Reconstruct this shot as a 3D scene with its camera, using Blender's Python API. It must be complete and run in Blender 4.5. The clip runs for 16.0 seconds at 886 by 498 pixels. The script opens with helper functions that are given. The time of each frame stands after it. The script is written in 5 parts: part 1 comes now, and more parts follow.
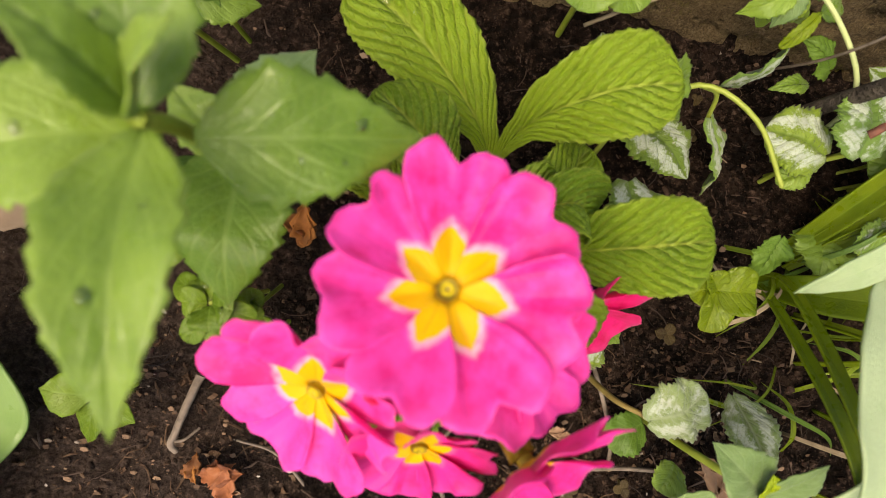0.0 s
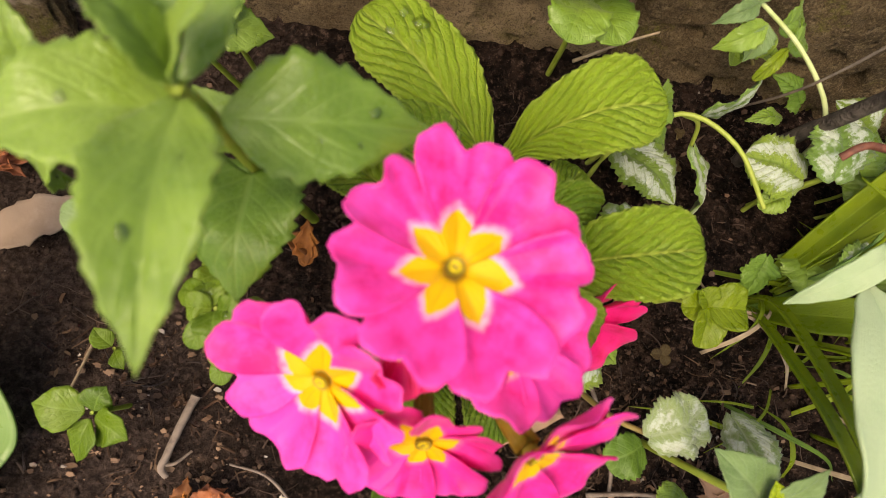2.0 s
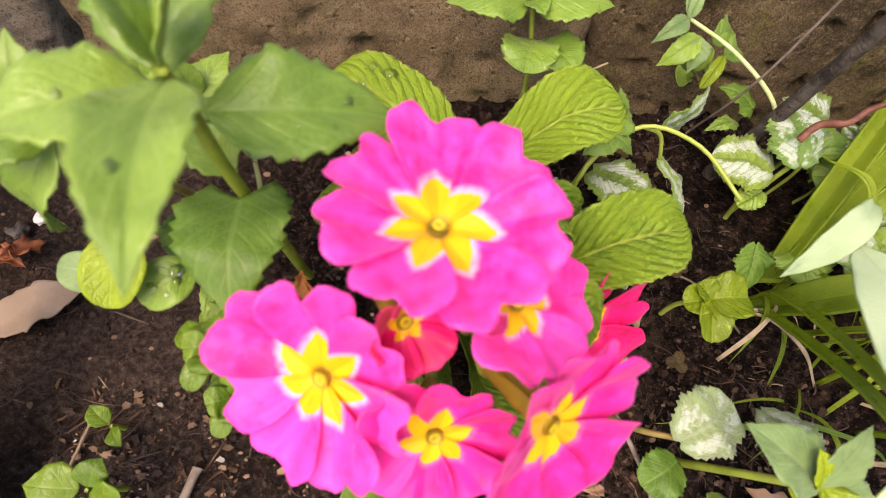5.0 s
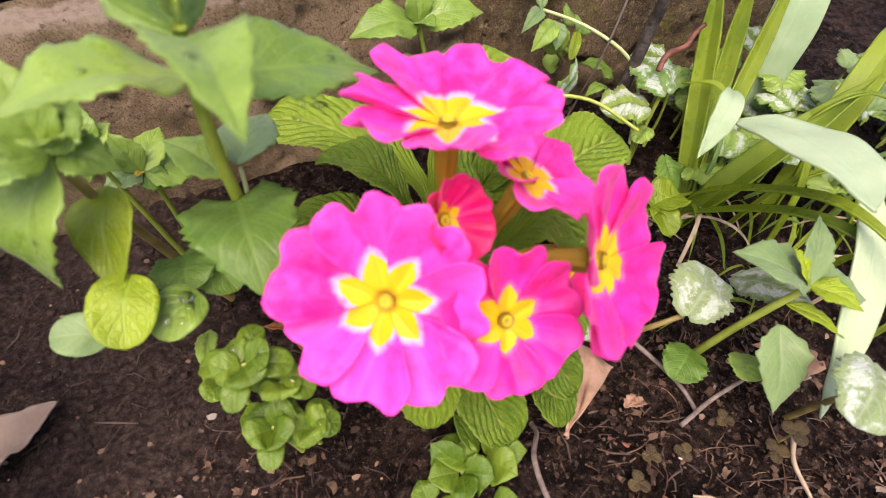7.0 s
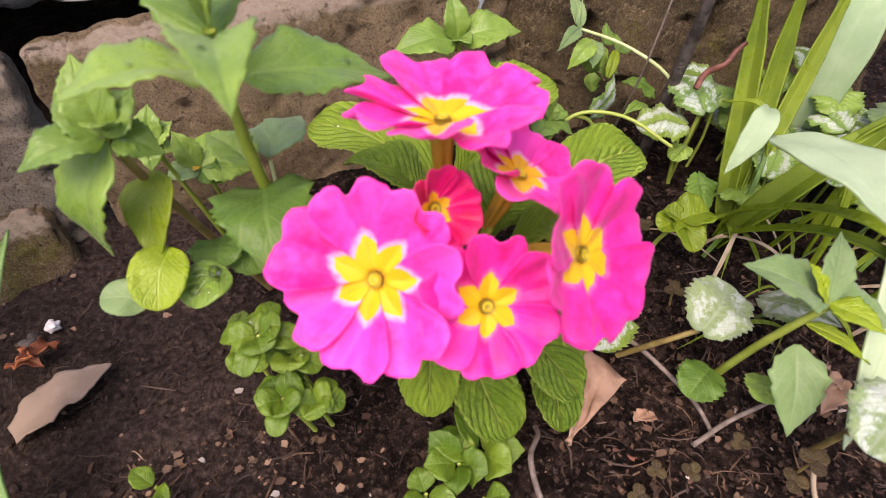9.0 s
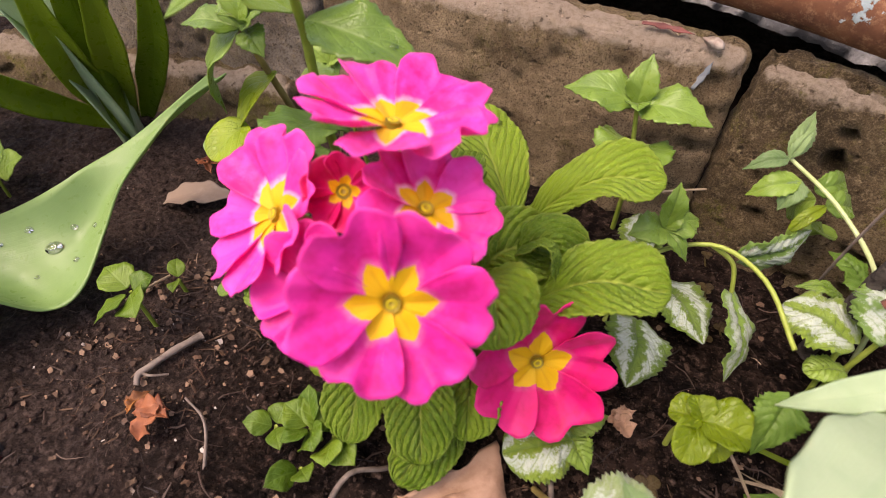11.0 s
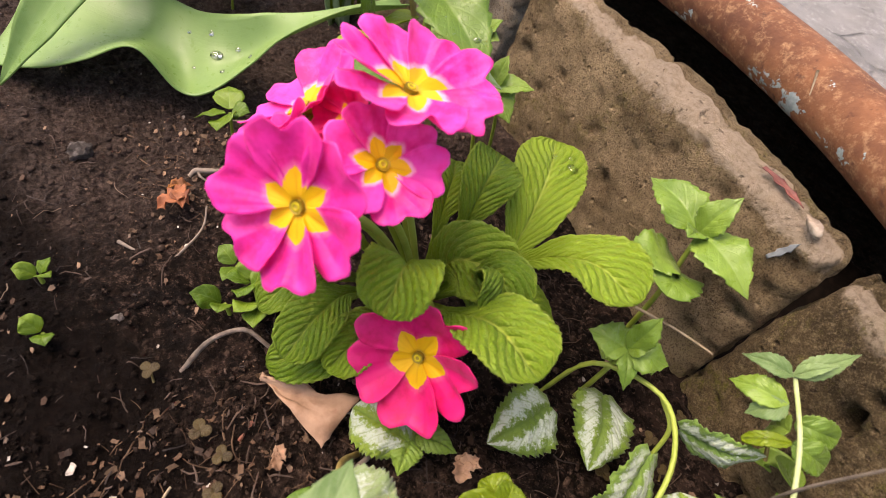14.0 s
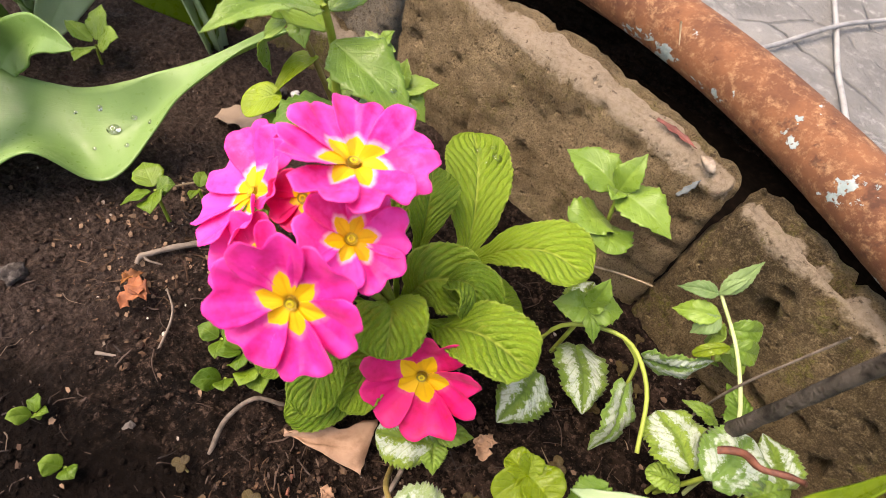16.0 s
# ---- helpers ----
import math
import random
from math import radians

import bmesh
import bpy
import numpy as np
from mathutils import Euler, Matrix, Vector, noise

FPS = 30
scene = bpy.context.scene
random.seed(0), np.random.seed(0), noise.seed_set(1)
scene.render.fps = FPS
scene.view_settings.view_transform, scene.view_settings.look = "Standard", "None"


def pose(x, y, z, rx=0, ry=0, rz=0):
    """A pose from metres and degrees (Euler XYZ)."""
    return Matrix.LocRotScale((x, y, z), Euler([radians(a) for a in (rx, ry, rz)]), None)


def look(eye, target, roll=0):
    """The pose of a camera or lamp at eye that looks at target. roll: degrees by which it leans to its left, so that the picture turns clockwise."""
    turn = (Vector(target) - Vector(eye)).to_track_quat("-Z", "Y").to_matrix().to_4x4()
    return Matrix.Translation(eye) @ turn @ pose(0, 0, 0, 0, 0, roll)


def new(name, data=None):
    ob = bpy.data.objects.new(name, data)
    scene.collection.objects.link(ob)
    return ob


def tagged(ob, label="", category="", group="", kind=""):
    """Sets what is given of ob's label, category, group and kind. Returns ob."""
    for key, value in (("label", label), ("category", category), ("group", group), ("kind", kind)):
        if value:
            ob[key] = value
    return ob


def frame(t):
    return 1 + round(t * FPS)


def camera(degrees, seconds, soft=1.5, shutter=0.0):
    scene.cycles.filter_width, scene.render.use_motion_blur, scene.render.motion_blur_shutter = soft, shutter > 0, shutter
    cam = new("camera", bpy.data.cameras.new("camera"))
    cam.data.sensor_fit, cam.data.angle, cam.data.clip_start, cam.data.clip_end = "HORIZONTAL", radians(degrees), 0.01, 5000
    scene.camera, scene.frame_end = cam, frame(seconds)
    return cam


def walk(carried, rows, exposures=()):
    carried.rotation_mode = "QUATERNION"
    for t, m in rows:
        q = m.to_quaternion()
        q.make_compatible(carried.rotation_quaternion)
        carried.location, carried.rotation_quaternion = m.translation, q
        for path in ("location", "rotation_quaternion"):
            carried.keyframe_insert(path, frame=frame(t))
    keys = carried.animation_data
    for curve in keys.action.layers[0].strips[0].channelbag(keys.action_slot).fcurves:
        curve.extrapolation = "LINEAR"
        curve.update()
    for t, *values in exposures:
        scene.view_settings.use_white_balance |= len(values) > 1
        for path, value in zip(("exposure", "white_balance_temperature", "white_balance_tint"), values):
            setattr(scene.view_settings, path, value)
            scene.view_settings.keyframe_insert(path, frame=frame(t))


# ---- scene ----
cam = camera(80.71, 16.0, 0.85)
PATH = [
    (0.0, -0.0029, 0.0021, 0.1722, 4.48, -4.92, 0.00),
    (0.5, -0.0088, 0.0022, 0.1740, 4.88, -6.41, 1.78),
    (1.0, -0.0106, -0.0048, 0.1720, 6.74, -7.60, 2.28),
    (1.5, -0.0063, -0.0043, 0.1729, 8.80, -7.18, 1.13),
    (2.0, -0.0061, -0.0111, 0.1743, 11.17, -6.11, -0.07),
    (2.5, -0.0065, -0.0204, 0.1739, 12.00, -5.60, -0.58),
    (3.0, -0.0035, -0.0245, 0.1762, 12.96, -4.92, -1.20),
    (3.5, -0.0055, -0.0277, 0.1787, 14.47, -4.79, -2.20),
    (4.0, -0.0031, -0.0312, 0.1763, 17.48, -4.36, -2.58),
    (6.5, -0.0231, -0.0546, 0.1586, 34.36, -2.79, -23.15),
    (7.0, -0.0376, -0.0643, 0.1547, 37.88, -2.83, -29.52),
    (7.5, -0.0477, -0.0635, 0.1509, 39.47, -1.80, -34.53),
    (8.0, -0.0493, -0.0658, 0.1508, 40.55, -0.56, -36.49),
    (8.5, -0.0437, -0.0745, 0.1519, 40.81, 0.35, -32.98),
    (9.0, -0.0279, -0.0810, 0.1559, 40.62, 0.98, -22.12),
    (11.5, 0.0633, -0.0778, 0.1550, 42.65, -2.21, 34.36),
    (12.0, 0.0654, -0.0765, 0.1575, 41.86, -5.67, 41.21),
    (12.5, 0.0746, -0.0702, 0.1565, 41.82, -7.50, 47.06),
    (13.0, 0.0812, -0.0652, 0.1592, 41.52, -8.89, 53.48),
    (13.5, 0.0907, -0.0585, 0.1614, 40.21, -10.22, 59.15),
    (14.0, 0.0973, -0.0516, 0.1656, 38.47, -12.04, 64.14),
    (14.5, 0.0981, -0.0451, 0.1707, 37.28, -12.58, 66.84),
    (15.0, 0.0917, -0.0452, 0.1788, 36.64, -12.74, 67.47),
    (15.5, 0.0880, -0.0511, 0.1829, 35.86, -11.82, 59.67),
    (16.0, 0.0793, -0.0580, 0.1918, 35.05, -8.24, 45.89),
]
walk(cam, [(t, pose(x, y, z, rx, ry, rz)) for t, x, y, z, rx, ry, rz in PATH],
     exposures=[(0.0, 1.07, 8700, 10), (2.0, 1.10, 8600, 14), (3.5, 1.37, 8200, 18), (6.4, 1.47, 7450, 23), (8.0, 1.37, 6950, 26), (11.5, 1.28, 7700, 26), (12.5, 1.28, 7800, 25), (14.5, 1.53, 7900, 18), (16.0, 1.61, 8000, 16)])
cam.data.dof.use_dof, cam.data.dof.focus_distance, cam.data.dof.aperture_fstop = True, 0.19, 16.0

# ---- daylight: bright overcast sky with a soft, wide sun ----
world = bpy.data.worlds.new("sky")
scene.world = world
world.use_nodes = True
wn = world.node_tree.nodes
sky = wn.new("ShaderNodeTexSky")
sky.sky_type, sky.sun_disc = "NISHITA", False
sky.sun_elevation, sky.sun_rotation = radians(65), radians(-135)
sky.air_density, sky.dust_density, sky.ozone_density = 1.0, 3.0, 1.0
wn["Background"].inputs["Strength"].default_value = 0.15
world.node_tree.links.new(sky.outputs[0], wn["Background"].inputs["Color"])
sun = new("sun", bpy.data.lights.new("sun", "SUN"))
sun.data.energy, sun.data.angle, sun.data.color = 1.45, radians(46), (1.0, 0.97, 0.92)
sun.matrix_world = look((-0.30, -0.30, 0.90), (0, 0, 0))


# ---- materials ----
class Graph:
    """A node material: sockets go in, sockets come out."""

    def __init__(self, name):
        self.m = bpy.data.materials.new(name)
        self.m.use_nodes = True
        self.t = self.m.node_tree
        self.t.nodes.clear()
        self.end = self.t.nodes.new("ShaderNodeOutputMaterial")

    def put(self, socket, v):
        if isinstance(v, bpy.types.NodeSocket):
            self.t.links.new(v, socket)
        elif v is not None:
            socket.default_value = (*v, 1.0) if isinstance(v, tuple) and len(v) == 3 and socket.type == "RGBA" else v

    def math(self, op, a, b=0.0, c=0.0):
        n = self.t.nodes.new("ShaderNodeMath")
        n.operation = op
        for k, v in enumerate((a, b, c)):
            self.put(n.inputs[k], v)
        return n.outputs[0]

    def mix(self, fac, a, b):
        n = self.t.nodes.new("ShaderNodeMix")
        n.data_type = "RGBA"
        self.put(n.inputs[0], fac), self.put(n.inputs[6], a), self.put(n.inputs[7], b)
        return n.outputs[2]

    def step(self, x, lo, hi, to0=0.0, to1=1.0):
        n = self.t.nodes.new("ShaderNodeMapRange")
        n.interpolation_type = "SMOOTHSTEP"
        for k, v in enumerate((x, lo, hi, to0, to1)):
            self.put(n.inputs[k], v)
        return n.outputs[0]

    def place(self):
        return self.t.nodes.new("ShaderNodeTexCoord").outputs["Object"]

    def uv(self):
        """Along the blade 0..1, and the distance from its middle 0..1."""
        n = self.t.nodes.new("ShaderNodeSeparateXYZ")
        self.put(n.inputs[0], self.t.nodes.new("ShaderNodeTexCoord").outputs["UV"])
        v = self.math("SUBTRACT", self.math("MULTIPLY", n.outputs[1], 2.0), 1.0)
        return n.outputs[0], self.math("ABSOLUTE", v)

    def south_shade(self):
        """Shade painted into the soil colour in the bed's south, with a ragged limit."""
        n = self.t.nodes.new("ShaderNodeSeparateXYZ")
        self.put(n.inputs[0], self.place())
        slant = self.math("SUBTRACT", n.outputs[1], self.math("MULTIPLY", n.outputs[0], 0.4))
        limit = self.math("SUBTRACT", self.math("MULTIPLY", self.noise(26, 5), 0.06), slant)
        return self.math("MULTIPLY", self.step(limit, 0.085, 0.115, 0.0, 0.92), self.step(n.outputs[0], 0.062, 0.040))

    def dry(self):
        """Paler, drier crust on the open west part of the bed."""
        n = self.t.nodes.new("ShaderNodeSeparateXYZ")
        self.put(n.inputs[0], self.place())
        limit = self.math("SUBTRACT", self.math("MULTIPLY", self.noise(30, 5), 0.06), n.outputs[0])
        return self.step(limit, 0.050, 0.115, 0.0, 0.7)

    def random(self):
        return self.t.nodes.new("ShaderNodeObjectInfo").outputs["Random"]

    def island(self):
        return self.t.nodes.new("ShaderNodeNewGeometry").outputs["Random Per Island"]

    def noise(self, scale, detail=3.0, rough=0.55, vec=None, colour=False):
        n = self.t.nodes.new("ShaderNodeTexNoise")
        self.put(n.inputs["Vector"], vec or self.place())
        n.inputs["Scale"].default_value, n.inputs["Detail"].default_value = scale, detail
        n.inputs["Roughness"].default_value = rough
        return n.outputs[1] if colour else n.outputs[0]

    def cells(self, scale, what="Distance", feature="F1"):
        n = self.t.nodes.new("ShaderNodeTexVoronoi")
        n.feature = feature
        self.put(n.inputs["Vector"], self.place())
        n.inputs["Scale"].default_value = scale
        return n.outputs[what]

    def bump(self, height, strength=0.5, far=0.001):
        n = self.t.nodes.new("ShaderNodeBump")
        n.inputs["Strength"].default_value, n.inputs["Distance"].default_value = strength, far
        self.put(n.inputs["Height"], height)
        return n.outputs[0]

    def paint(self, colour, rough=0.6, normal=None, metal=0.0, spec=0.5, through_light=0.0, glow_colour=None, coat=0.0, sheen=0.0):
        p = self.t.nodes.new("ShaderNodeBsdfPrincipled")
        self.put(p.inputs["Base Color"], colour), self.put(p.inputs["Roughness"], rough)
        self.put(p.inputs["Metallic"], metal), self.put(p.inputs["Specular IOR Level"], spec)
        p.inputs["Coat Weight"].default_value = coat
        p.inputs["Coat Roughness"].default_value = 0.15
        p.inputs["Sheen Weight"].default_value = sheen
        if normal is not None:
            self.put(p.inputs["Normal"], normal)
        shader = p.outputs[0]
        if through_light:
            tr = self.t.nodes.new("ShaderNodeBsdfTranslucent")
            self.put(tr.inputs["Color"], glow_colour if glow_colour is not None else colour)
            mixer = self.t.nodes.new("ShaderNodeMixShader")
            mixer.inputs[0].default_value = through_light
            self.put(mixer.inputs[1], shader), self.put(mixer.inputs[2], tr.outputs[0])
            shader = mixer.outputs[0]
        self.put(self.end.inputs["Surface"], shader)
        return self.m


def leaf_material(name, dark, light, vein, ribs=7, slope=0.3, vein_width=0.16, strength=0.6, rough=0.42, silver=0.0, parallel=False, puff=0.0004, coat=0.0, sheen=0.0, glow=0.32, quilt=700.0, quilt_high=0.4, rim=0.0, spec=0.4, pillow=0.0):
    g = Graph(name)
    u, v = g.uv()
    wobble = g.math("MULTIPLY", g.math("SUBTRACT", g.noise(160, 2), 0.5), 0.05)
    if parallel:
        line = g.math("FRACT", g.math("MULTIPLY", g.math("ADD", v, wobble), 14.0))
    else:
        phase = g.math("SUBTRACT", g.math("ADD", u, wobble), g.math("MULTIPLY", v, slope))
        line = g.math("FRACT", g.math("MULTIPLY", phase, float(ribs)))
    off = g.math("MULTIPLY", g.math("ABSOLUTE", g.math("SUBTRACT", line, 0.5)), 2.0)
    lateral = g.step(off, 1.0 - vein_width * 2.2, 1.0)
    middle = g.step(v, 0.10, 0.02)
    net = g.math("MULTIPLY", g.step(g.cells(quilt, feature="DISTANCE_TO_EDGE"), 0.10, 0.0), 0.4)
    veins = g.math("MAXIMUM", g.math("MAXIMUM", g.math("MULTIPLY", lateral, 0.7), middle), net)
    tone = g.math("ADD", g.math("MULTIPLY", g.noise(90, 3), 0.75), g.math("MULTIPLY", g.random(), 0.4))
    colour = g.mix(g.step(tone, 0.25, 0.8), dark, light)
    colour = g.mix(g.math("MULTIPLY", g.step(g.noise(420, 4, 0.7), 0.5, 0.75), 0.3), colour, light)
    colour = g.mix(g.math("MULTIPLY", veins, strength), colour, vein)
    if silver:
        ragged = g.math("ADD", v, g.math("MULTIPLY", g.math("SUBTRACT", g.noise(430, 6, 0.78), 0.5), 1.3))
        band = g.math("MULTIPLY", g.step(ragged, 0.20, 0.34), g.step(ragged, 0.80, 0.60))
        band = g.math("MULTIPLY", band, g.step(g.math("ADD", u, g.math("MULTIPLY", g.noise(150, 2), 0.3)), 0.12, 0.30))
        gaps = g.math("MULTIPLY", g.step(lateral, 0.25, 0.8), g.step(g.noise(210, 3), 0.35, 0.6))
        patch = g.math("MULTIPLY", band, g.math("SUBTRACT", 1.0, g.math("MULTIPLY", gaps, 0.45)))
        patch = g.math("MULTIPLY", patch, g.step(g.noise(120, 3, 0.6), 0.52 - 0.30 * silver, 0.62 - 0.30 * silver))
        colour = g.mix(g.math("MULTIPLY", patch, g.step(g.noise(900, 4, 0.7), 0.3, 0.55, 0.45, 0.95)), colour, (0.52, 0.59, 0.49))
    if rim:
        colour = g.mix(g.math("MULTIPLY", g.step(v, 0.90, 1.0), rim), colour, vein)
    blemish = g.math("MULTIPLY", g.step(g.noise(210, 2, 0.5), 0.76, 0.84), 0.5)
    colour = g.mix(blemish, colour, (0.20, 0.17, 0.05))
    height = g.math("ADD", g.math("MULTIPLY", veins, -0.8), g.math("MULTIPLY", g.noise(1500, 3), 0.25))
    height = g.math("ADD", height, g.math("MULTIPLY", g.cells(quilt), -quilt_high))
    if pillow:
        at = g.t.nodes.new("ShaderNodeCombineXYZ")
        g.put(at.inputs[0], g.math("MULTIPLY", phase, float(ribs) * 2.2)), g.put(at.inputs[1], g.math("MULTIPLY", v, 8.0)), g.put(at.inputs[2], g.math("MULTIPLY", g.random(), 40.0))
        crinkle = g.noise(1.6, 0, 0.5, at.outputs[0])
        row = g.math("FLOOR", g.math("MULTIPLY", phase, float(ribs)))
        across = g.math("FRACT", g.math("ADD", g.math("ADD", g.math("MULTIPLY", v, 5.5), g.math("MULTIPLY", row, 0.37)), crinkle))
        puffs = g.math("SUBTRACT", 1.0, g.math("POWER", g.math("MULTIPLY", g.math("ABSOLUTE", g.math("SUBTRACT", across, 0.5)), 2.0), 3.0))
        swell = g.math("MULTIPLY", g.math("POWER", g.math("SUBTRACT", 1.0, off), 0.6), g.math("ADD", 0.45, g.math("MULTIPLY", puffs, 0.55)))
        height = g.math("ADD", height, g.math("MULTIPLY", swell, pillow))
        colour = g.mix(g.math("MULTIPLY", g.step(swell, 0.35, 0.05), 0.35), colour, vein)
    return g.paint(colour, g.step(g.noise(300, 3), 0.3, 0.7, rough - 0.1, rough + 0.14), g.bump(height, 0.7, puff),
                   through_light=glow, glow_colour=g.mix(0.5, colour, tuple(c * k for c, k in zip(light, (1.0, 1.0, 0.3)))), coat=coat, sheen=sheen, spec=spec)


PRIMROSE = leaf_material("primrose_leaf", (0.110, 0.222, 0.011), (0.285, 0.440, 0.030), (0.47, 0.57, 0.10), ribs=15, slope=0.28, vein_width=0.14, strength=0.7, puff=0.0012, rough=0.40, quilt=800.0, quilt_high=0.15, rim=0.4, spec=0.45, pillow=1.4, glow=0.45)
HERB = leaf_material("herb_leaf", (0.105, 0.205, 0.016), (0.225, 0.355, 0.045), (0.32, 0.46, 0.12), ribs=6, slope=0.4, strength=0.17, rough=0.34, puff=0.0002, spec=0.5, sheen=0.1)
HERB_PALE = leaf_material("pale_herb_leaf", (0.10, 0.185, 0.05), (0.20, 0.31, 0.105), (0.30, 0.40, 0.19), ribs=6, slope=0.4, strength=0.3, rough=0.45, puff=0.00015, sheen=0.2)
HERB_DARK = leaf_material("old_herb_leaf", (0.06, 0.135, 0.014), (0.125, 0.235, 0.03), (0.25, 0.38, 0.10), ribs=6, slope=0.4, strength=0.3, rough=0.38, puff=0.0002, spec=0.3)
SEEDLING = leaf_material("seedling_leaf", (0.062, 0.130, 0.007), (0.150, 0.240, 0.017), (0.28, 0.42, 0.10), ribs=5, slope=0.4, strength=0.25, rough=0.36, puff=0.0002, spec=0.35)
YELLOW_GREEN = leaf_material("yellow_green_leaf", (0.17, 0.27, 0.008), (0.31, 0.41, 0.015), (0.38, 0.5, 0.1), ribs=5, slope=0.4, strength=0.2, rough=0.34)
OLIVE = leaf_material("olive_leaf", (0.11, 0.175, 0.005), (0.21, 0.29, 0.010), (0.2, 0.3, 0.04), ribs=5, slope=0.4, strength=0.2, rough=0.34)
SILVER = leaf_material("silver_leaf", (0.09, 0.17, 0.015), (0.19, 0.29, 0.022), (0.10, 0.18, 0.02), ribs=7, slope=0.42, silver=1.0, rough=0.5, sheen=0.2)
HALF_SILVER = leaf_material("half_silver_leaf", (0.09, 0.18, 0.024), (0.20, 0.34, 0.05), (0.13, 0.25, 0.05), ribs=7, slope=0.42, silver=0.55, rough=0.5, sheen=0.2)
HAIRY = leaf_material("hairy_leaf", (0.13, 0.22, 0.06), (0.24, 0.33, 0.13), (0.36, 0.42, 0.28), ribs=7, slope=0.4, silver=0.35, rough=0.65, sheen=0.4)
TULIP = leaf_material("tulip_leaf", (0.125, 0.24, 0.052), (0.215, 0.35, 0.105), (0.25, 0.38, 0.13), parallel=True, strength=0.22, rough=0.36, puff=0.00006)
TULIP_PALE = leaf_material("pale_tulip_leaf", (0.29, 0.43, 0.22), (0.48, 0.60, 0.36), (0.34, 0.47, 0.25), parallel=True, strength=0.35, rough=0.4, puff=0.0002)
TULIP_GREEN = leaf_material("green_tulip_leaf", (0.105, 0.180, 0.007), (0.215, 0.300, 0.016), (0.17, 0.26, 0.02), parallel=True, strength=0.3, rough=0.34, puff=0.0002)
CLOVER = leaf_material("clover_leaf", (0.04, 0.022, 0.007), (0.085, 0.055, 0.016), (0.12, 0.1, 0.04), ribs=4, rough=0.6)


def petal_material(name, deep, bright, halo=0.5):
    g = Graph(name)
    n = g.t.nodes.new("ShaderNodeSeparateXYZ")
    g.put(n.inputs[0], g.t.nodes.new("ShaderNodeTexCoord").outputs["UV"])
    u = n.outputs[0]
    v = g.math("ABSOLUTE", g.math("MULTIPLY", g.math("SUBTRACT", n.outputs[1], 0.5), 4.0))
    edge = g.math("SUBTRACT", 0.46, g.math("MULTIPLY", g.math("MINIMUM", v, 1.3), 0.165))
    edge = g.math("ADD", edge, g.math("MULTIPLY", g.math("SUBTRACT", g.noise(700, 3), 0.5), 0.06))
    inside = g.math("SUBTRACT", edge, u)
    streak = g.noise(240, 4, 0.6)
    colour = g.mix(g.step(g.math("ADD", streak, g.math("MULTIPLY", g.random(), 0.25)), 0.35, 0.8), deep, bright)
    fan = g.math("MULTIPLY", g.step(g.math("SINE", g.math("MULTIPLY", v, 17.0)), 0.2, 1.0), 0.05)
    colour = g.mix(fan, colour, deep)
    pale = g.math("MULTIPLY", g.step(g.math("ADD", u, g.math("MULTIPLY", g.noise(130, 3), 0.6)), 1.0, 1.5), 0.45)
    colour = g.mix(pale, colour, tuple(min(0.95, c * 0.8 + k) for c, k in zip(bright, (0.22, 0.10, 0.20))))
    colour = g.mix(g.math("MULTIPLY", g.math("MULTIPLY", g.step(inside, -0.10, -0.005), g.step(g.noise(420, 3), 0.3, 0.6, 0.45, 1.0)), halo), colour, (0.95, 0.62, 0.72))
    colour = g.mix(g.step(inside, -0.006, 0.014), colour, (0.86, 0.53, 0.008))
    ray = g.math("MULTIPLY", g.math("MULTIPLY", g.step(v, 0.17, 0.02), g.step(u, 0.42, 0.34)), 0.3)
    colour = g.mix(ray, colour, (0.62, 0.26, 0.004))
    colour = g.mix(g.step(u, 0.15, 0.09), colour, (0.70, 0.42, 0.01))
    height = g.math("ADD", g.math("SINE", g.math("MULTIPLY", v, 23.0)), g.noise(900, 3))
    return g.paint(colour, 0.5, g.bump(height, 0.12, 0.0002), spec=0.35, through_light=0.38, sheen=0.12)


PETAL = petal_material("pink_petal", (0.72, 0.010, 0.22), (0.90, 0.035, 0.42), 0.22)
# lighter magenta copy of the pink; light on upward flowers is in its colour
PETAL_LIT = petal_material("lit_magenta_petal", (0.80, 0.012, 0.25), (0.95, 0.070, 0.52), 0.8)
PETAL_DEEP = petal_material("crimson_petal", (0.62, 0.002, 0.080), (0.82, 0.009, 0.20), 0.1)


def plain(name, a, b, scale, rough=0.7, lump=0.5, far=0.0005, glow=0.0, coat=0.0, random_part=0.3, spec=0.4):
    g = Graph(name)
    tone = g.math("ADD", g.noise(scale, 4, 0.6), g.math("MULTIPLY", g.math("SUBTRACT", g.random(), 0.5), random_part))
    colour = g.mix(g.step(tone, 0.3, 0.7), a, b)
    return g.paint(colour, rough, g.bump(g.noise(scale * 4, 4, 0.65), lump, far), through_light=glow, coat=coat, spec=spec)


STEM = plain("green_stem", (0.20, 0.27, 0.03), (0.33, 0.40, 0.07), 120, 0.45, glow=0.15)
STEM_PALE = plain("pale_stem", (0.38, 0.46, 0.16), (0.55, 0.62, 0.3), 120, 0.5, glow=0.15)
STEM_BROWN = plain("brown_stem", (0.14, 0.10, 0.03), (0.26, 0.2, 0.06), 120, 0.5)
TUBE = plain("flower_tube", (0.32, 0.24, 0.03), (0.50, 0.34, 0.03), 150, 0.5, glow=0.25)
CALYX = plain("calyx_skin", (0.26, 0.17, 0.02), (0.46, 0.26, 0.025), 150, 0.5, glow=0.25)
EYE = plain("flower_eye", (0.44, 0.35, 0.012), (0.64, 0.50, 0.02), 600, 0.5, spec=0.2)
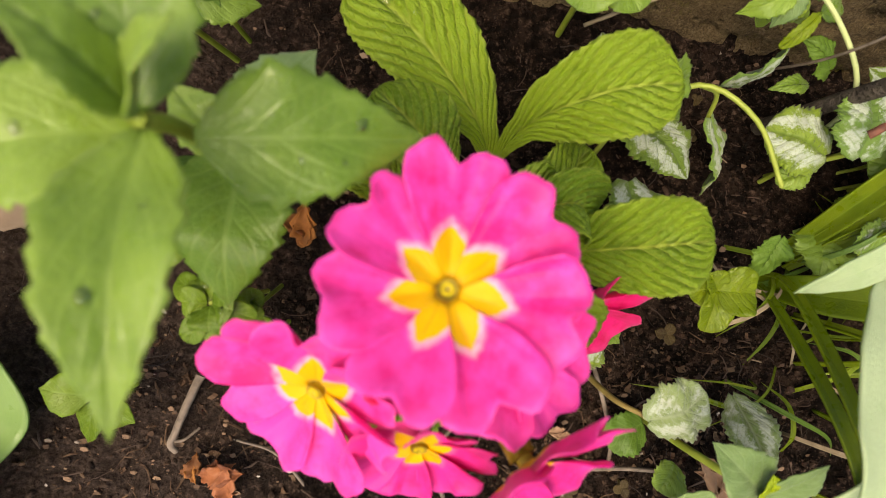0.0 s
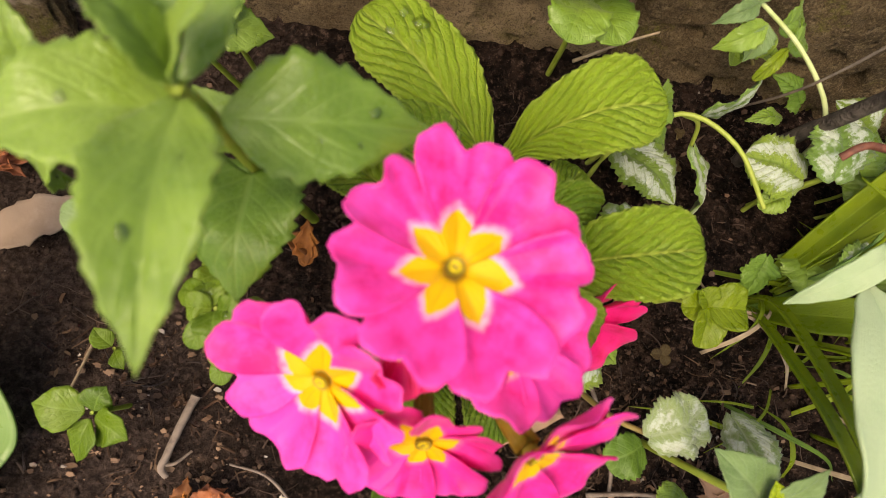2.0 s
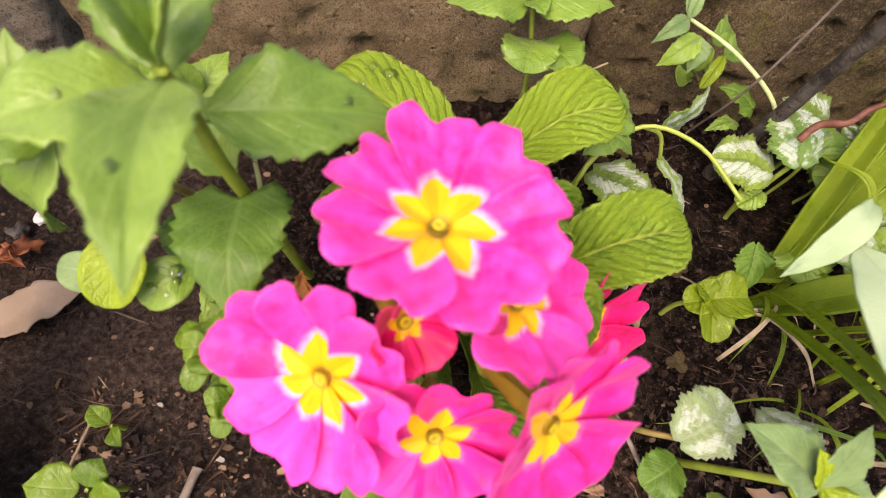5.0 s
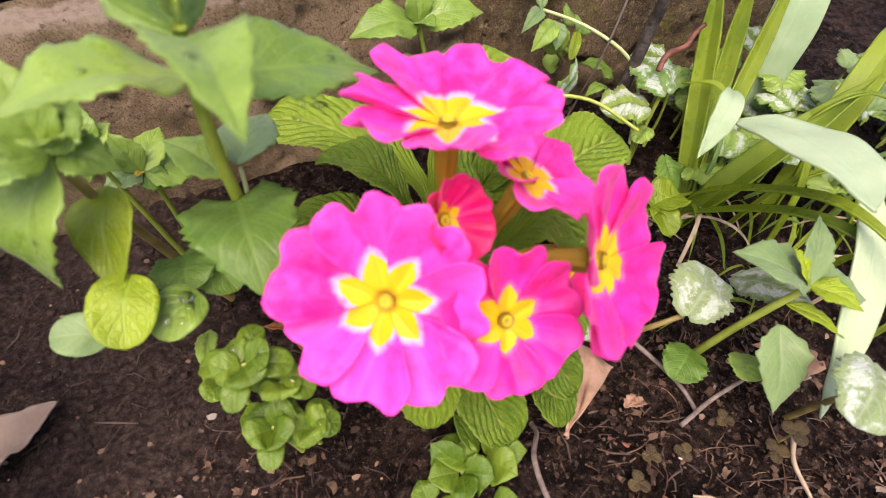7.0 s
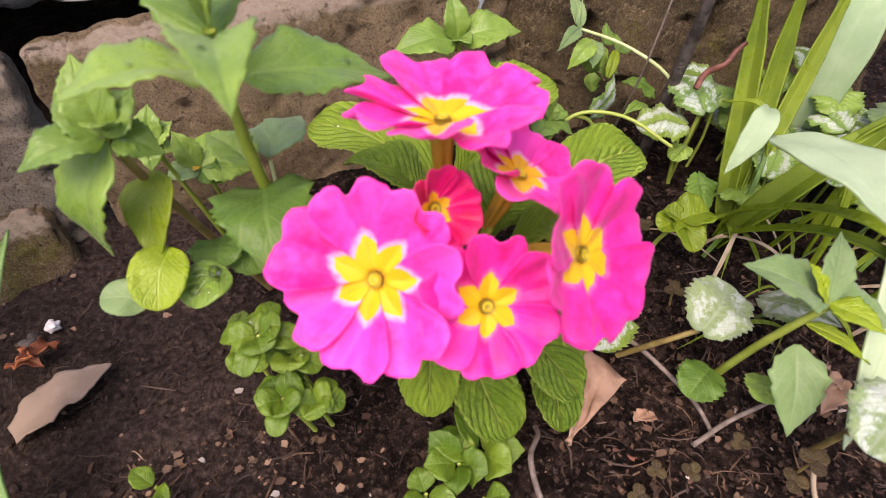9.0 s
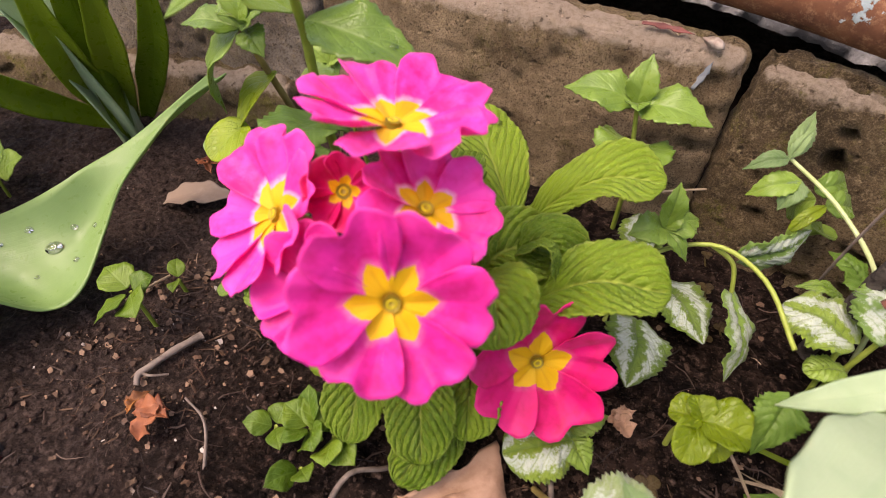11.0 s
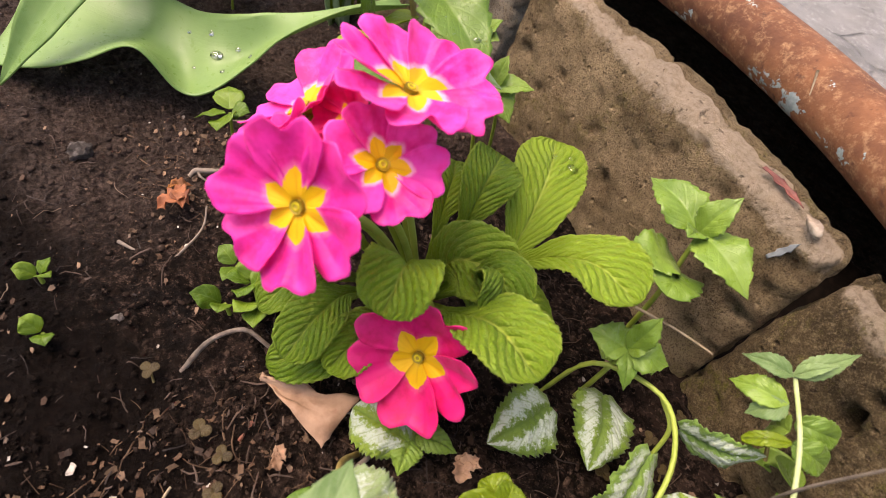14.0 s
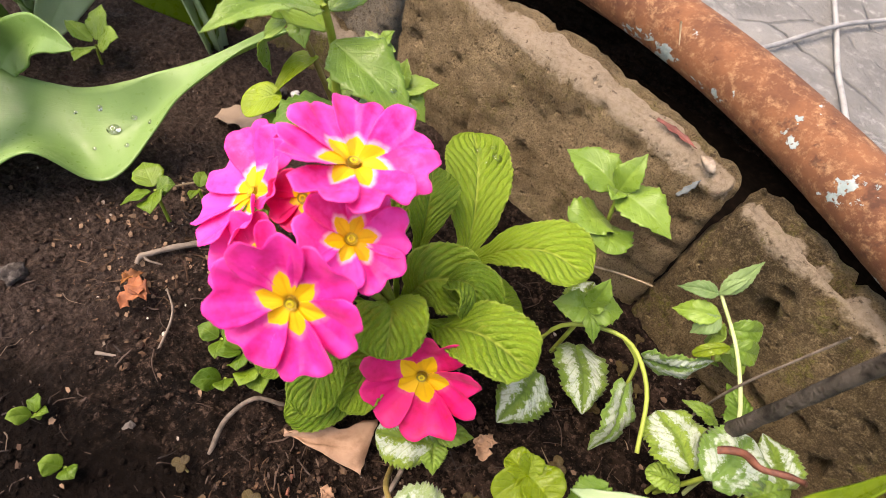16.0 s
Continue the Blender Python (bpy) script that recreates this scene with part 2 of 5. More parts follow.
TAN = plain("dry_tan_leaf", (0.21, 0.112, 0.064), (0.37, 0.225, 0.145), 130, 0.75, glow=0.1)
TAN_GREY = plain("dry_grey_tan_leaf", (0.25, 0.18, 0.13), (0.40, 0.31, 0.24), 70, 0.75, glow=0.1)
RUSSET = plain("dry_russet_leaf", (0.13, 0.032, 0.010), (0.40, 0.14, 0.058), 110, 0.6, glow=0.15)
BROWN_LEAF = plain("dry_brown_leaf", (0.12, 0.04, 0.01), (0.3, 0.11, 0.02), 120, 0.7)
TWIG = plain("grey_twig", (0.075, 0.055, 0.042), (0.19, 0.148, 0.118), 260, 0.8)
TWIG_DARK = plain("dark_stick", (0.022, 0.017, 0.014), (0.10, 0.082, 0.068), 190, 0.8, lump=1.0, far=0.002, spec=0.15)
STRAW = plain("straw", (0.16, 0.115, 0.068), (0.34, 0.265, 0.175), 200, 0.7)
RED_BARK = plain("red_dry_stem", (0.07, 0.022, 0.013), (0.17, 0.058, 0.034), 260, 0.65)
PEBBLE = plain("pebble", (0.055, 0.045, 0.04), (0.17, 0.145, 0.13), 330, 0.85, lump=1.0, far=0.0012, spec=0.1)
WHITE_BIT = plain("white_pebble", (0.45, 0.42, 0.39), (0.7, 0.67, 0.64), 300, 0.6)
WIRE = plain("galvanised_wire", (0.14, 0.135, 0.13), (0.30, 0.29, 0.28), 90, 0.45)
PALE_PAINT = plain("pale_blue_paint", (0.15, 0.165, 0.17), (0.26, 0.28, 0.28), 200, 0.6)
GAP_SHADE = plain("shaded_gap_earth", (0.004, 0.003, 0.0024), (0.012, 0.008, 0.006), 200, 0.95, spec=0.0)
STONE_CHIP = plain("pale_stone_chip", (0.26, 0.20, 0.15), (0.50, 0.41, 0.33), 260, 0.9, lump=1.0, far=0.001, spec=0.1)
FLAKE = plain("red_paint_flake", (0.09, 0.024, 0.018), (0.17, 0.045, 0.034), 200, 0.6)


def soil_material(name, wet):
    g = Graph(name)
    a = g.noise(22, 6, 0.62)
    b = g.noise(420, 9, 0.78)
    colour = g.mix(g.step(a, 0.35, 0.7), (0.009, 0.0056, 0.0042), (0.044, 0.027, 0.020))
    colour = g.mix(g.step(b, 0.50, 0.68), colour, (0.150, 0.098, 0.073))
    colour = g.mix(g.step(g.noise(190, 5, 0.7), 0.54, 0.43, 0.0, 0.85), colour, (0.004, 0.0025, 0.002))
    colour = g.mix(g.math("MULTIPLY", g.step(g.noise(1100, 2), 0.67, 0.74), 0.7), colour, (0.17, 0.11, 0.08))
    # paler crust in the west, then shade painted into the south
    if wet:
        colour = g.mix(g.dry(), colour, g.mix(g.step(b, 0.40, 0.62), (0.036, 0.024, 0.019), (0.105, 0.074, 0.060)))
        colour = g.mix(g.south_shade(), colour, (0.0055, 0.0031, 0.0021))
    height = g.math("ADD", b, g.math("MULTIPLY", g.cells(420), 0.6))
    return g.paint(colour, g.step(g.noise(120, 3), 0.3, 0.7, 0.5, 0.95), g.bump(height, 1.0, 0.0032), spec=0.06)


def crumb_material():
    g = Graph("soil_crumb")
    colour = g.mix(g.step(g.island(), 0.0, 1.0), (0.005, 0.0031, 0.0023), (0.048, 0.030, 0.022))
    colour = g.mix(g.step(g.noise(700, 5), 0.5, 0.75), colour, (0.110, 0.073, 0.056))
    colour = g.mix(g.dry(), colour, (0.055, 0.038, 0.031))
    # the same painted south shade on the crumbs
    colour = g.mix(g.south_shade(), colour, (0.004, 0.0024, 0.0017))
    return g.paint(colour, 0.85, g.bump(g.noise(1600, 5), 0.9, 0.001), spec=0.06)


def litter_material():
    g = Graph("plant_litter")
    k = g.island()
    colour = g.mix(g.step(k, 0.0, 0.6), (0.014, 0.007, 0.0048), (0.060, 0.034, 0.022))
    colour = g.mix(g.step(k, 0.955, 1.0), colour, (0.26, 0.18, 0.12))
    return g.paint(colour, 0.75, g.bump(g.noise(900, 3), 0.5, 0.0004))


def bits_material():
    g = Graph("pale_soil_bits")
    k = g.island()
    colour = g.mix(g.step(k, 0.0, 0.9), (0.035, 0.018, 0.011), (0.20, 0.125, 0.08))
    colour = g.mix(g.step(k, 0.93, 0.97), colour, (0.22, 0.19, 0.165))
    return g.paint(colour, 0.8, g.bump(g.noise(1200, 3), 0.5, 0.0004), spec=0.2)


def stone_material(name, moss, low=(0.155, 0.104, 0.052), high=(0.40, 0.292, 0.172)):
    g = Graph(name)
    colour = g.mix(g.step(g.noise(24, 6, 0.68), 0.36, 0.64), low, high)
    colour = g.mix(g.step(g.noise(330, 7, 0.8), 0.48, 0.76), colour, (0.40, 0.30, 0.165))
    colour = g.mix(g.math("MULTIPLY", g.step(g.noise(800, 4, 0.7), 0.56, 0.66), 0.75), colour, (0.045, 0.028, 0.016))
    colour = g.mix(g.math("MULTIPLY", g.step(g.math("ADD", g.math("MULTIPLY", g.noise(36, 5, 0.7), 0.7), g.math("MULTIPLY", g.noise(500, 4, 0.7), 0.3)), 0.52, 0.66), moss), colour, (0.17, 0.16, 0.022))
    colour = g.mix(g.math("MULTIPLY", g.step(g.noise(75, 6, 0.75), 0.5, 0.68), 0.3), colour, (0.12, 0.083, 0.046))
    at = g.t.nodes.new("ShaderNodeAttribute")
    at.attribute_name = "worn"
    chip = g.step(g.math("ADD", at.outputs["Fac"], g.math("MULTIPLY", g.math("SUBTRACT", g.noise(120, 4, 0.7), 0.5), 0.9)), 0.35, 0.7)
    grit = g.noise(620, 7, 0.8)
    speck = g.noise(1700, 3, 0.7)
    colour = g.mix(g.math("MULTIPLY", g.step(speck, 0.50, 0.62), 0.55), colour, (0.05, 0.032, 0.017))
    colour = g.mix(g.math("MULTIPLY", g.step(speck, 0.46, 0.36), 0.28), colour, (0.40, 0.30, 0.18))
    colour = g.mix(g.math("MULTIPLY", chip, g.step(g.noise(480, 6, 0.8), 0.30, 0.60, 0.40, 0.95)), colour, (0.49, 0.385, 0.285))
    # pore shade put into the colour too, since the bump alone shows little
    pores = g.step(g.noise(420, 3, 0.6), 0.38, 0.31)
    colour = g.mix(g.math("MULTIPLY", pores, 0.6), colour, (0.05, 0.032, 0.019))
    colour = g.mix(g.math("MULTIPLY", g.step(grit, 0.52, 0.66), 0.30), colour, (0.46, 0.35, 0.22))
    height = g.math("ADD", g.math("MULTIPLY", grit, 1.6), g.math("MULTIPLY", g.step(g.cells(150), 0.20, 0.04), -1.2))
    height = g.math("SUBTRACT", height, g.math("MULTIPLY", pores, 0.8))
    return g.paint(colour, 0.9, g.bump(height, 1.0, 0.0026), spec=0.2)


def rust_material():
    g = Graph("rusty_painted_steel")
    at = g.t.nodes.new("ShaderNodeAttribute")
    at.attribute_name = "worn"
    colour = g.mix(g.step(g.noise(40, 5, 0.7), 0.3, 0.7), (0.075, 0.026, 0.012), (0.19, 0.075, 0.032))
    colour = g.mix(g.step(g.noise(260, 7, 0.78), 0.48, 0.7), colour, (0.30, 0.165, 0.085))
    colour = g.mix(g.math("MULTIPLY", g.step(g.noise(90, 4, 0.7), 0.6, 0.7), 0.7), colour, (0.045, 0.015, 0.009))
    flakes = g.math("ADD", g.noise(60, 6, 0.66), g.math("MULTIPLY", at.outputs["Fac"], 0.25))
    left = g.step(flakes, 0.615, 0.63)
    colour = g.mix(left, colour, g.mix(g.step(g.noise(300, 4), 0.4, 0.65), (0.22, 0.28, 0.28), (0.34, 0.39, 0.385)))
    rough = g.mix(left, (0.85, 0.85, 0.85), (0.5, 0.5, 0.5))
    return g.paint(colour, rough, g.bump(g.math("ADD", g.noise(400, 5, 0.7), left), 0.6, 0.0006), metal=0.0, spec=0.4)


def concrete_material():
    g = Graph("cracked_concrete")
    colour = g.mix(g.step(g.noise(18, 5, 0.6), 0.3, 0.7), (0.12, 0.115, 0.108), (0.22, 0.212, 0.20))
    colour = g.mix(g.step(g.noise(160, 5, 0.7), 0.5, 0.75), colour, (0.30, 0.29, 0.275))
    crack = g.math("MULTIPLY", g.step(g.cells(17, feature="DISTANCE_TO_EDGE"), 0.03, 0.0), g.step(g.noise(30, 4), 0.4, 0.6))
    colour = g.mix(g.math("MULTIPLY", crack, 0.8), colour, (0.09, 0.085, 0.08))
    height = g.math("SUBTRACT", g.noise(220, 6, 0.7), crack)
    return g.paint(colour, 0.9, g.bump(height, 0.9, 0.003))


def water_material():
    g = Graph("water")
    clear, gloss = g.t.nodes.new("ShaderNodeBsdfTransparent"), g.t.nodes.new("ShaderNodeBsdfGlossy")
    gloss.inputs["Roughness"].default_value = 0.04
    share, mixer = g.t.nodes.new("ShaderNodeFresnel"), g.t.nodes.new("ShaderNodeMixShader")
    share.inputs["IOR"].default_value = 1.5
    g.put(mixer.inputs[0], share.outputs[0])
    g.put(mixer.inputs[1], clear.outputs[0]), g.put(mixer.inputs[2], gloss.outputs[0])
    g.put(g.end.inputs["Surface"], mixer.outputs[0])
    return g.m


BITS = bits_material()
STRAW_LITTER = plain("dry_chaff", (0.035, 0.018, 0.011), (0.16, 0.10, 0.062), 140, 0.8, spec=0.15)
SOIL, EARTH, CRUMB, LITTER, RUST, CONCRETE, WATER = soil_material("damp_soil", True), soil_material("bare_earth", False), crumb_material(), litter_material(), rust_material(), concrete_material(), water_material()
STONE, STONE_MOSSY, STONE_GREY = stone_material("kerb_stone_face", 0.40), stone_material("mossy_kerb_stone", 0.9, (0.070, 0.047, 0.020), (0.215, 0.150, 0.075)), stone_material("grey_kerb_stone", 0.2, (0.15, 0.12, 0.09), (0.33, 0.28, 0.22))
rng = random.Random(7)


# ---- building helpers ----
GROUPS = {"tulip": "tulips in the bed", "dead_nettle": "dead-nettles in the bed", "seedling": "seedlings in the soil", "clover": "clover leaves on the soil", "twig": "twigs and stalks on the soil", "leaf_scrap": "scraps of dry leaf", "leafy_herb": "herbs round the primrose", "fallen_leaf": "fallen dry leaves"}
BLADES = {}


def thing(name, base, label, category, group="", kind=""):
    group = group or GROUPS.get(name, "")
    ob = new(name)
    ob.location = base
    ob.empty_display_size = 0.01
    return tagged(ob, label, category, group, kind)


def root(ob):
    while ob.parent:
        ob = ob.parent
    return ob


def link_mesh(name, verts, faces, material, parent=None, uvs=None, label="", smooth=True, worn=None):
    """One mesh object in world metres; a child takes its thing's base as origin."""
    base = Vector(root(parent).location) if parent else Vector((0, 0, 0))
    me = bpy.data.meshes.new(name)
    me.from_pydata([tuple(Vector(v) - base) for v in verts], [], faces)
    if uvs:
        layer = me.uv_layers.new(name="UVMap")
        layer.data.foreach_set("uv", [c for lo in me.loops for c in uvs[lo.vertex_index]])
    if worn:
        me.attributes.new("worn", "FLOAT", "POINT").data.foreach_set("value", worn)
    if smooth:
        me.polygons.foreach_set("use_smooth", [True] * len(me.polygons))
    me.materials.append(material)
    me.validate()
    ob = new(name, me)
    if parent:
        ob.parent = parent
    if label:
        ob["label"] = label
    return ob


def curve(points, n):
    """n + 1 places and ways along a smooth line through the points."""
    p = [Vector(q) for q in points]
    p = [p[0] * 2 - p[1]] + p + [p[-1] * 2 - p[-2]]
    out = []
    for k in range(n + 1):
        s = k / n * (len(p) - 3)
        i = min(int(s), len(p) - 4)
        f = s - i
        a, b, c, d = p[i:i + 4]
        at = 0.5 * (2 * b + (c - a) * f + (2 * a - 5 * b + 4 * c - d) * f * f + (3 * b - a - 3 * c + d) * f ** 3)
        way = 0.5 * ((c - a) + 2 * (2 * a - 5 * b + 4 * c - d) * f + 3 * (3 * b - a - 3 * c + d) * f * f)
        out.append((at, way.normalized()))
    return out


def sheet(grid, uvgrid, thick):
    """A thin solid from a grid of places."""
    nu, nv = len(grid), len(grid[0])
    top, low, uv = [], [], []
    for i in range(nu):
        for j in range(nv):
            a = grid[min(i + 1, nu - 1)][j] - grid[max(i - 1, 0)][j]
            b = grid[i][min(j + 1, nv - 1)] - grid[i][max(j - 1, 0)]
            n = a.cross(b)
            n = n.normalized() if n.length > 1e-12 else Vector((0, 0, 1))
            top.append(grid[i][j])
            low.append(grid[i][j] - n * thick)
            uv.append(uvgrid[i][j])
    m = nu * nv
    faces = []
    for i in range(nu - 1):
        for j in range(nv - 1):
            q = (i * nv + j, (i + 1) * nv + j, (i + 1) * nv + j + 1, i * nv + j + 1)
            faces.append(q)
            faces.append(tuple(m + k for k in reversed(q)))
    ring = [i * nv for i in range(nu)] + [(nu - 1) * nv + j for j in range(1, nv)] + [i * nv + nv - 1 for i in range(nu - 2, -1, -1)] + [j for j in range(nv - 2, 0, -1)]
    for k, a in enumerate(ring):
        b = ring[(k + 1) % len(ring)]
        faces.append((b, a, m + a, m + b))
    return top + low, faces, uv + uv


SHAPES = {
    "obovate": ((0, 0.12), (0.26, 0.15), (0.38, 0.32), (0.50, 0.68), (0.62, 0.92), (0.74, 1.0), (0.85, 0.94), (0.93, 0.74), (0.97, 0.50), (0.99, 0.30), (1, 0.10)),
    "ovate": ((0, 0.10), (0.08, 0.45), (0.2, 0.85), (0.36, 1.0), (0.55, 0.86), (0.75, 0.52), (0.92, 0.15), (1, 0.01)),
    "oval": ((0, 0.30), (0.06, 0.62), (0.16, 0.90), (0.32, 1.0), (0.52, 0.94), (0.72, 0.70), (0.88, 0.36), (0.97, 0.12), (1, 0.02)),
    "heart": ((0, 0.55), (0.06, 0.85), (0.16, 0.98), (0.3, 1.0), (0.5, 0.88), (0.72, 0.58), (0.9, 0.2), (1, 0.02)),
    "round": ((0, 0.12), (0.03, 0.36), (0.08, 0.559), (0.16, 0.745), (0.28, 0.903), (0.42, 0.988), (0.56, 0.993), (0.7, 0.921), (0.82, 0.779), (0.91, 0.589), (0.97, 0.36), (1, 0.03)),
    "strap": ((0, 0.45), (0.15, 0.7), (0.4, 1.0), (0.65, 0.9), (0.85, 0.5), (0.96, 0.18), (1, 0.02)),
    "lens": ((0, 0.03), (0.2, 0.6), (0.45, 1.0), (0.7, 0.82), (0.9, 0.35), (1, 0.03)),
    "grass": ((0, 0.8), (0.3, 1.0), (0.7, 0.7), (1, 0.05)),
}


def profile(shape, u):
    pts = SHAPES[shape]
    for (a, b), (c, d) in zip(pts, pts[1:]):
        if u <= c:
            f = (u - a) / (c - a)
            return b + (d - b) * (f if shape == "grass" else f * f * (3 - 2 * f) * 0.5 + f * 0.5)
    return pts[-1][1]


def leaf(parent, spine, half, shape, material, up=(0, 0, 1), cup=0.15, teeth=0, bite=0.06, ruffle=0.0, rib=0, rib_high=0.0, lobes=0.0, twist=0.0, nu=30, nv=10, thick=0.00025, name="leaf", label="", seed=0, quilted=False):
    """A blade along a spine; cup lifts its sides, teeth cut its margin, rib puffs it between side veins."""
    line = curve(spine, nu)
    size = sum((b[0] - a[0]).length for a, b in zip(line, line[1:]))
    grid, uvg = [], []
    up0 = Vector(up).normalized()
    ph = seed * 1.7 + len(bpy.data.objects) * 0.37
    for i, (at, way) in enumerate(line):
        u = i / nu
        side = way.cross(up0)
        side = side.normalized() if side.length > 1e-6 else Vector((1, 0, 0))
        if twist:
            side = Matrix.Rotation(radians(twist * u), 3, way) @ side
        nor = side.cross(way).normalized()
        w = half * profile(shape, u)
        row, uvr = [], []
        for j in range(nv + 1):
            v = 2 * j / nv - 1
            a = abs(v)
            ww = w
            if teeth and a > 0.75:
                saw = (u * teeth + 0.13 * (v > 0)) % 1.0
                ww = w * (1 + bite * (a - 0.75) * 4 * (1 - saw * 2) * min(1, (1 - u) * 8))
            h = cup * w * a ** 1.4
            h += ruffle * w * a * a * math.sin(u * 17 + ph + (1.9 if v > 0 else 0))
            h += 0.04 * w * math.sin(u * 7 + v * 3 + ph)
            if rib:
                f = ((u - 0.28 * a) * rib) % 1.0
                h += rib_high * math.sin(math.pi * f) ** 0.7 * min(1, a * 5) * (1 - 0.3 * a) * profile(shape, u)
                h -= rib_high * 0.9 * max(0, 1 - a * 6) * profile(shape, u)
                if quilted:
                    cell = noise.noise(Vector((u * 62 + ph * 3, v * 12, ph))) + 0.6 * noise.noise(Vector((u * 110, v * 22 + ph * 5, 4)))
                    h += rib_high * 0.42 * cell * min(1, a * 4) * profile(shape, u)
            p = at + side * (v * ww) + nor * h
            if lobes:
                p -= way * (lobes * size * a ** 1.5 * (1 - u) ** 7)
            row.append(p)
            uvr.append((u, (v + 1) / 2))
        grid.append(row)
        uvg.append(uvr)
    verts, faces, uvs = sheet(grid, uvg, thick)
    ob = link_mesh(name, verts, faces, material, parent, uvs, label)
    BLADES[ob.name] = grid
    return ob


def rod(parent, points, r0, r1, material, name="stem", label="", n=20, sides=8, knobs=0.0, worn_side=None, ridges=0.0):
    """A tapered round stem along a smooth line."""
    line = curve(points, n)
    verts, faces, ref, worn = [], [], Vector((0.13, 0.31, 0.94)), []
    for i, (at, way) in enumerate(line):
        a = way.cross(ref).normalized()
        b = way.cross(a).normalized()
        r = r0 + (r1 - r0) * i / n
        for k in range(sides):
            t = 2 * math.pi * k / sides
            rr = r * (1 + knobs * noise.noise(at * 260 + Vector((k * 0.8, 0, 0))) + ridges * math.cos(5 * t))
            d = a * math.cos(t) + b * math.sin(t)
            verts.append(at + d * rr)
            if worn_side is not None:
                worn.append(min(1.0, max(0.0, (d.dot(Vector(worn_side)) - 0.45) * 4 if d.z > 0 else 0.25 - abs(d.z + 0.35) * 2)))
    for i in range(n):
        for k in range(sides):
            faces.append((i * sides + k, i * sides + (k + 1) % sides, (i + 1) * sides + (k + 1) % sides, (i + 1) * sides + k))
    faces.append(tuple(range(sides)))
    faces.append(tuple(n * sides + k for k in reversed(range(sides))))
    return link_mesh(name, verts, faces, material, parent, None, label, True, worn or None)


def lump(parent, at, size, material, name, squash=(1, 1, 0.7), rough=0.35, label="", detail=2):
    """A small irregular pebble or clod."""
    bm = bmesh.new()
    bmesh.ops.create_icosphere(bm, subdivisions=detail, radius=1)
    verts, seed = [], Vector((at[0] * 900, at[1] * 700, 3))
    for v in bm.verts:
        k = 1 + rough * noise.noise(v.co * 1.3 + seed) + 0.4 * rough * noise.noise(v.co * 4.1 + seed)
        verts.append(Vector(at) + Vector((v.co.x * squash[0], v.co.y * squash[1], v.co.z * squash[2])) * (k * size))
    faces = [tuple(x.index for x in f.verts) for f in bm.faces]
    bm.free()
    return link_mesh(name, verts, faces, material, parent, None, label)


def drop(parent, at, normal, r):
    """A flattened bead of rain water lying on a leaf."""
    n = Vector(normal).normalized()
    turn = n.to_track_quat("Z", "Y").to_matrix()
    verts, faces, m, k = [], [], 5, 14
    for i in range(m):
        a = math.pi / 2 * i / (m - 1)
        for j in range(k):
            t = 2 * math.pi * j / k
            verts.append(Vector(at) + turn @ Vector((r * math.cos(a) * math.cos(t), r * 0.8 * math.cos(a) * math.sin(t), r * 0.38 * math.sin(a))))
    for i in range(m - 1):
        for j in range(k):
            faces.append((i * k + j, i * k + (j + 1) % k, (i + 1) * k + (j + 1) % k, (i + 1) * k + j))
    faces.append(tuple(reversed(range(k))))
    return link_mesh("water_drop", verts, faces, WATER, parent, None, "clear round rain drop")


def bead(blade, u, v, r):
    """A rain drop on a blade, u along it and v across it (-1..1)."""
    grid = BLADES[blade.name]
    i, j = round(u * (len(grid) - 1)), round((v + 1) / 2 * (len(grid[0]) - 1))
    i, j = max(3, min(len(grid) - 4, i)), max(2, min(len(grid[0]) - 3, j))
    n = (grid[i][j + 2] - grid[i][j - 2]).cross(grid[i + 3][j] - grid[i - 3][j])
    n = -n if n.z < 0 else n
    return drop(blade, grid[i][j] + n.normalized() * (0.12 * r), n, r)


# ---- the setting ----
def soil_height(x, y):
    p = Vector((x, y, 0))
    return 0.0035 * noise.noise(p * 24) + 0.0026 * noise.noise(p * 75) + 0.0020 * abs(noise.noise(p * 150)) + 0.0012 * noise.noise(p * 330) + 0.0006 * noise.noise(p * 620)


def field(name, x0, x1, y0, y1, gap, height, material, label, category):
    nx, ny = int((x1 - x0) / gap), int((y1 - y0) / gap)
    verts = [(x0 + (x1 - x0) * i / nx, y0 + (y1 - y0) * j / ny, 0) for i in range(nx + 1) for j in range(ny + 1)]
    verts = [(x, y, height(x, y)) for x, y, _ in verts]
    faces = [(i * (ny + 1) + j, (i + 1) * (ny + 1) + j, (i + 1) * (ny + 1) + j + 1, i * (ny + 1) + j + 1) for i in range(nx) for j in range(ny)]
    return tagged(link_mesh(name, verts, faces, material), label, category, kind="structure")


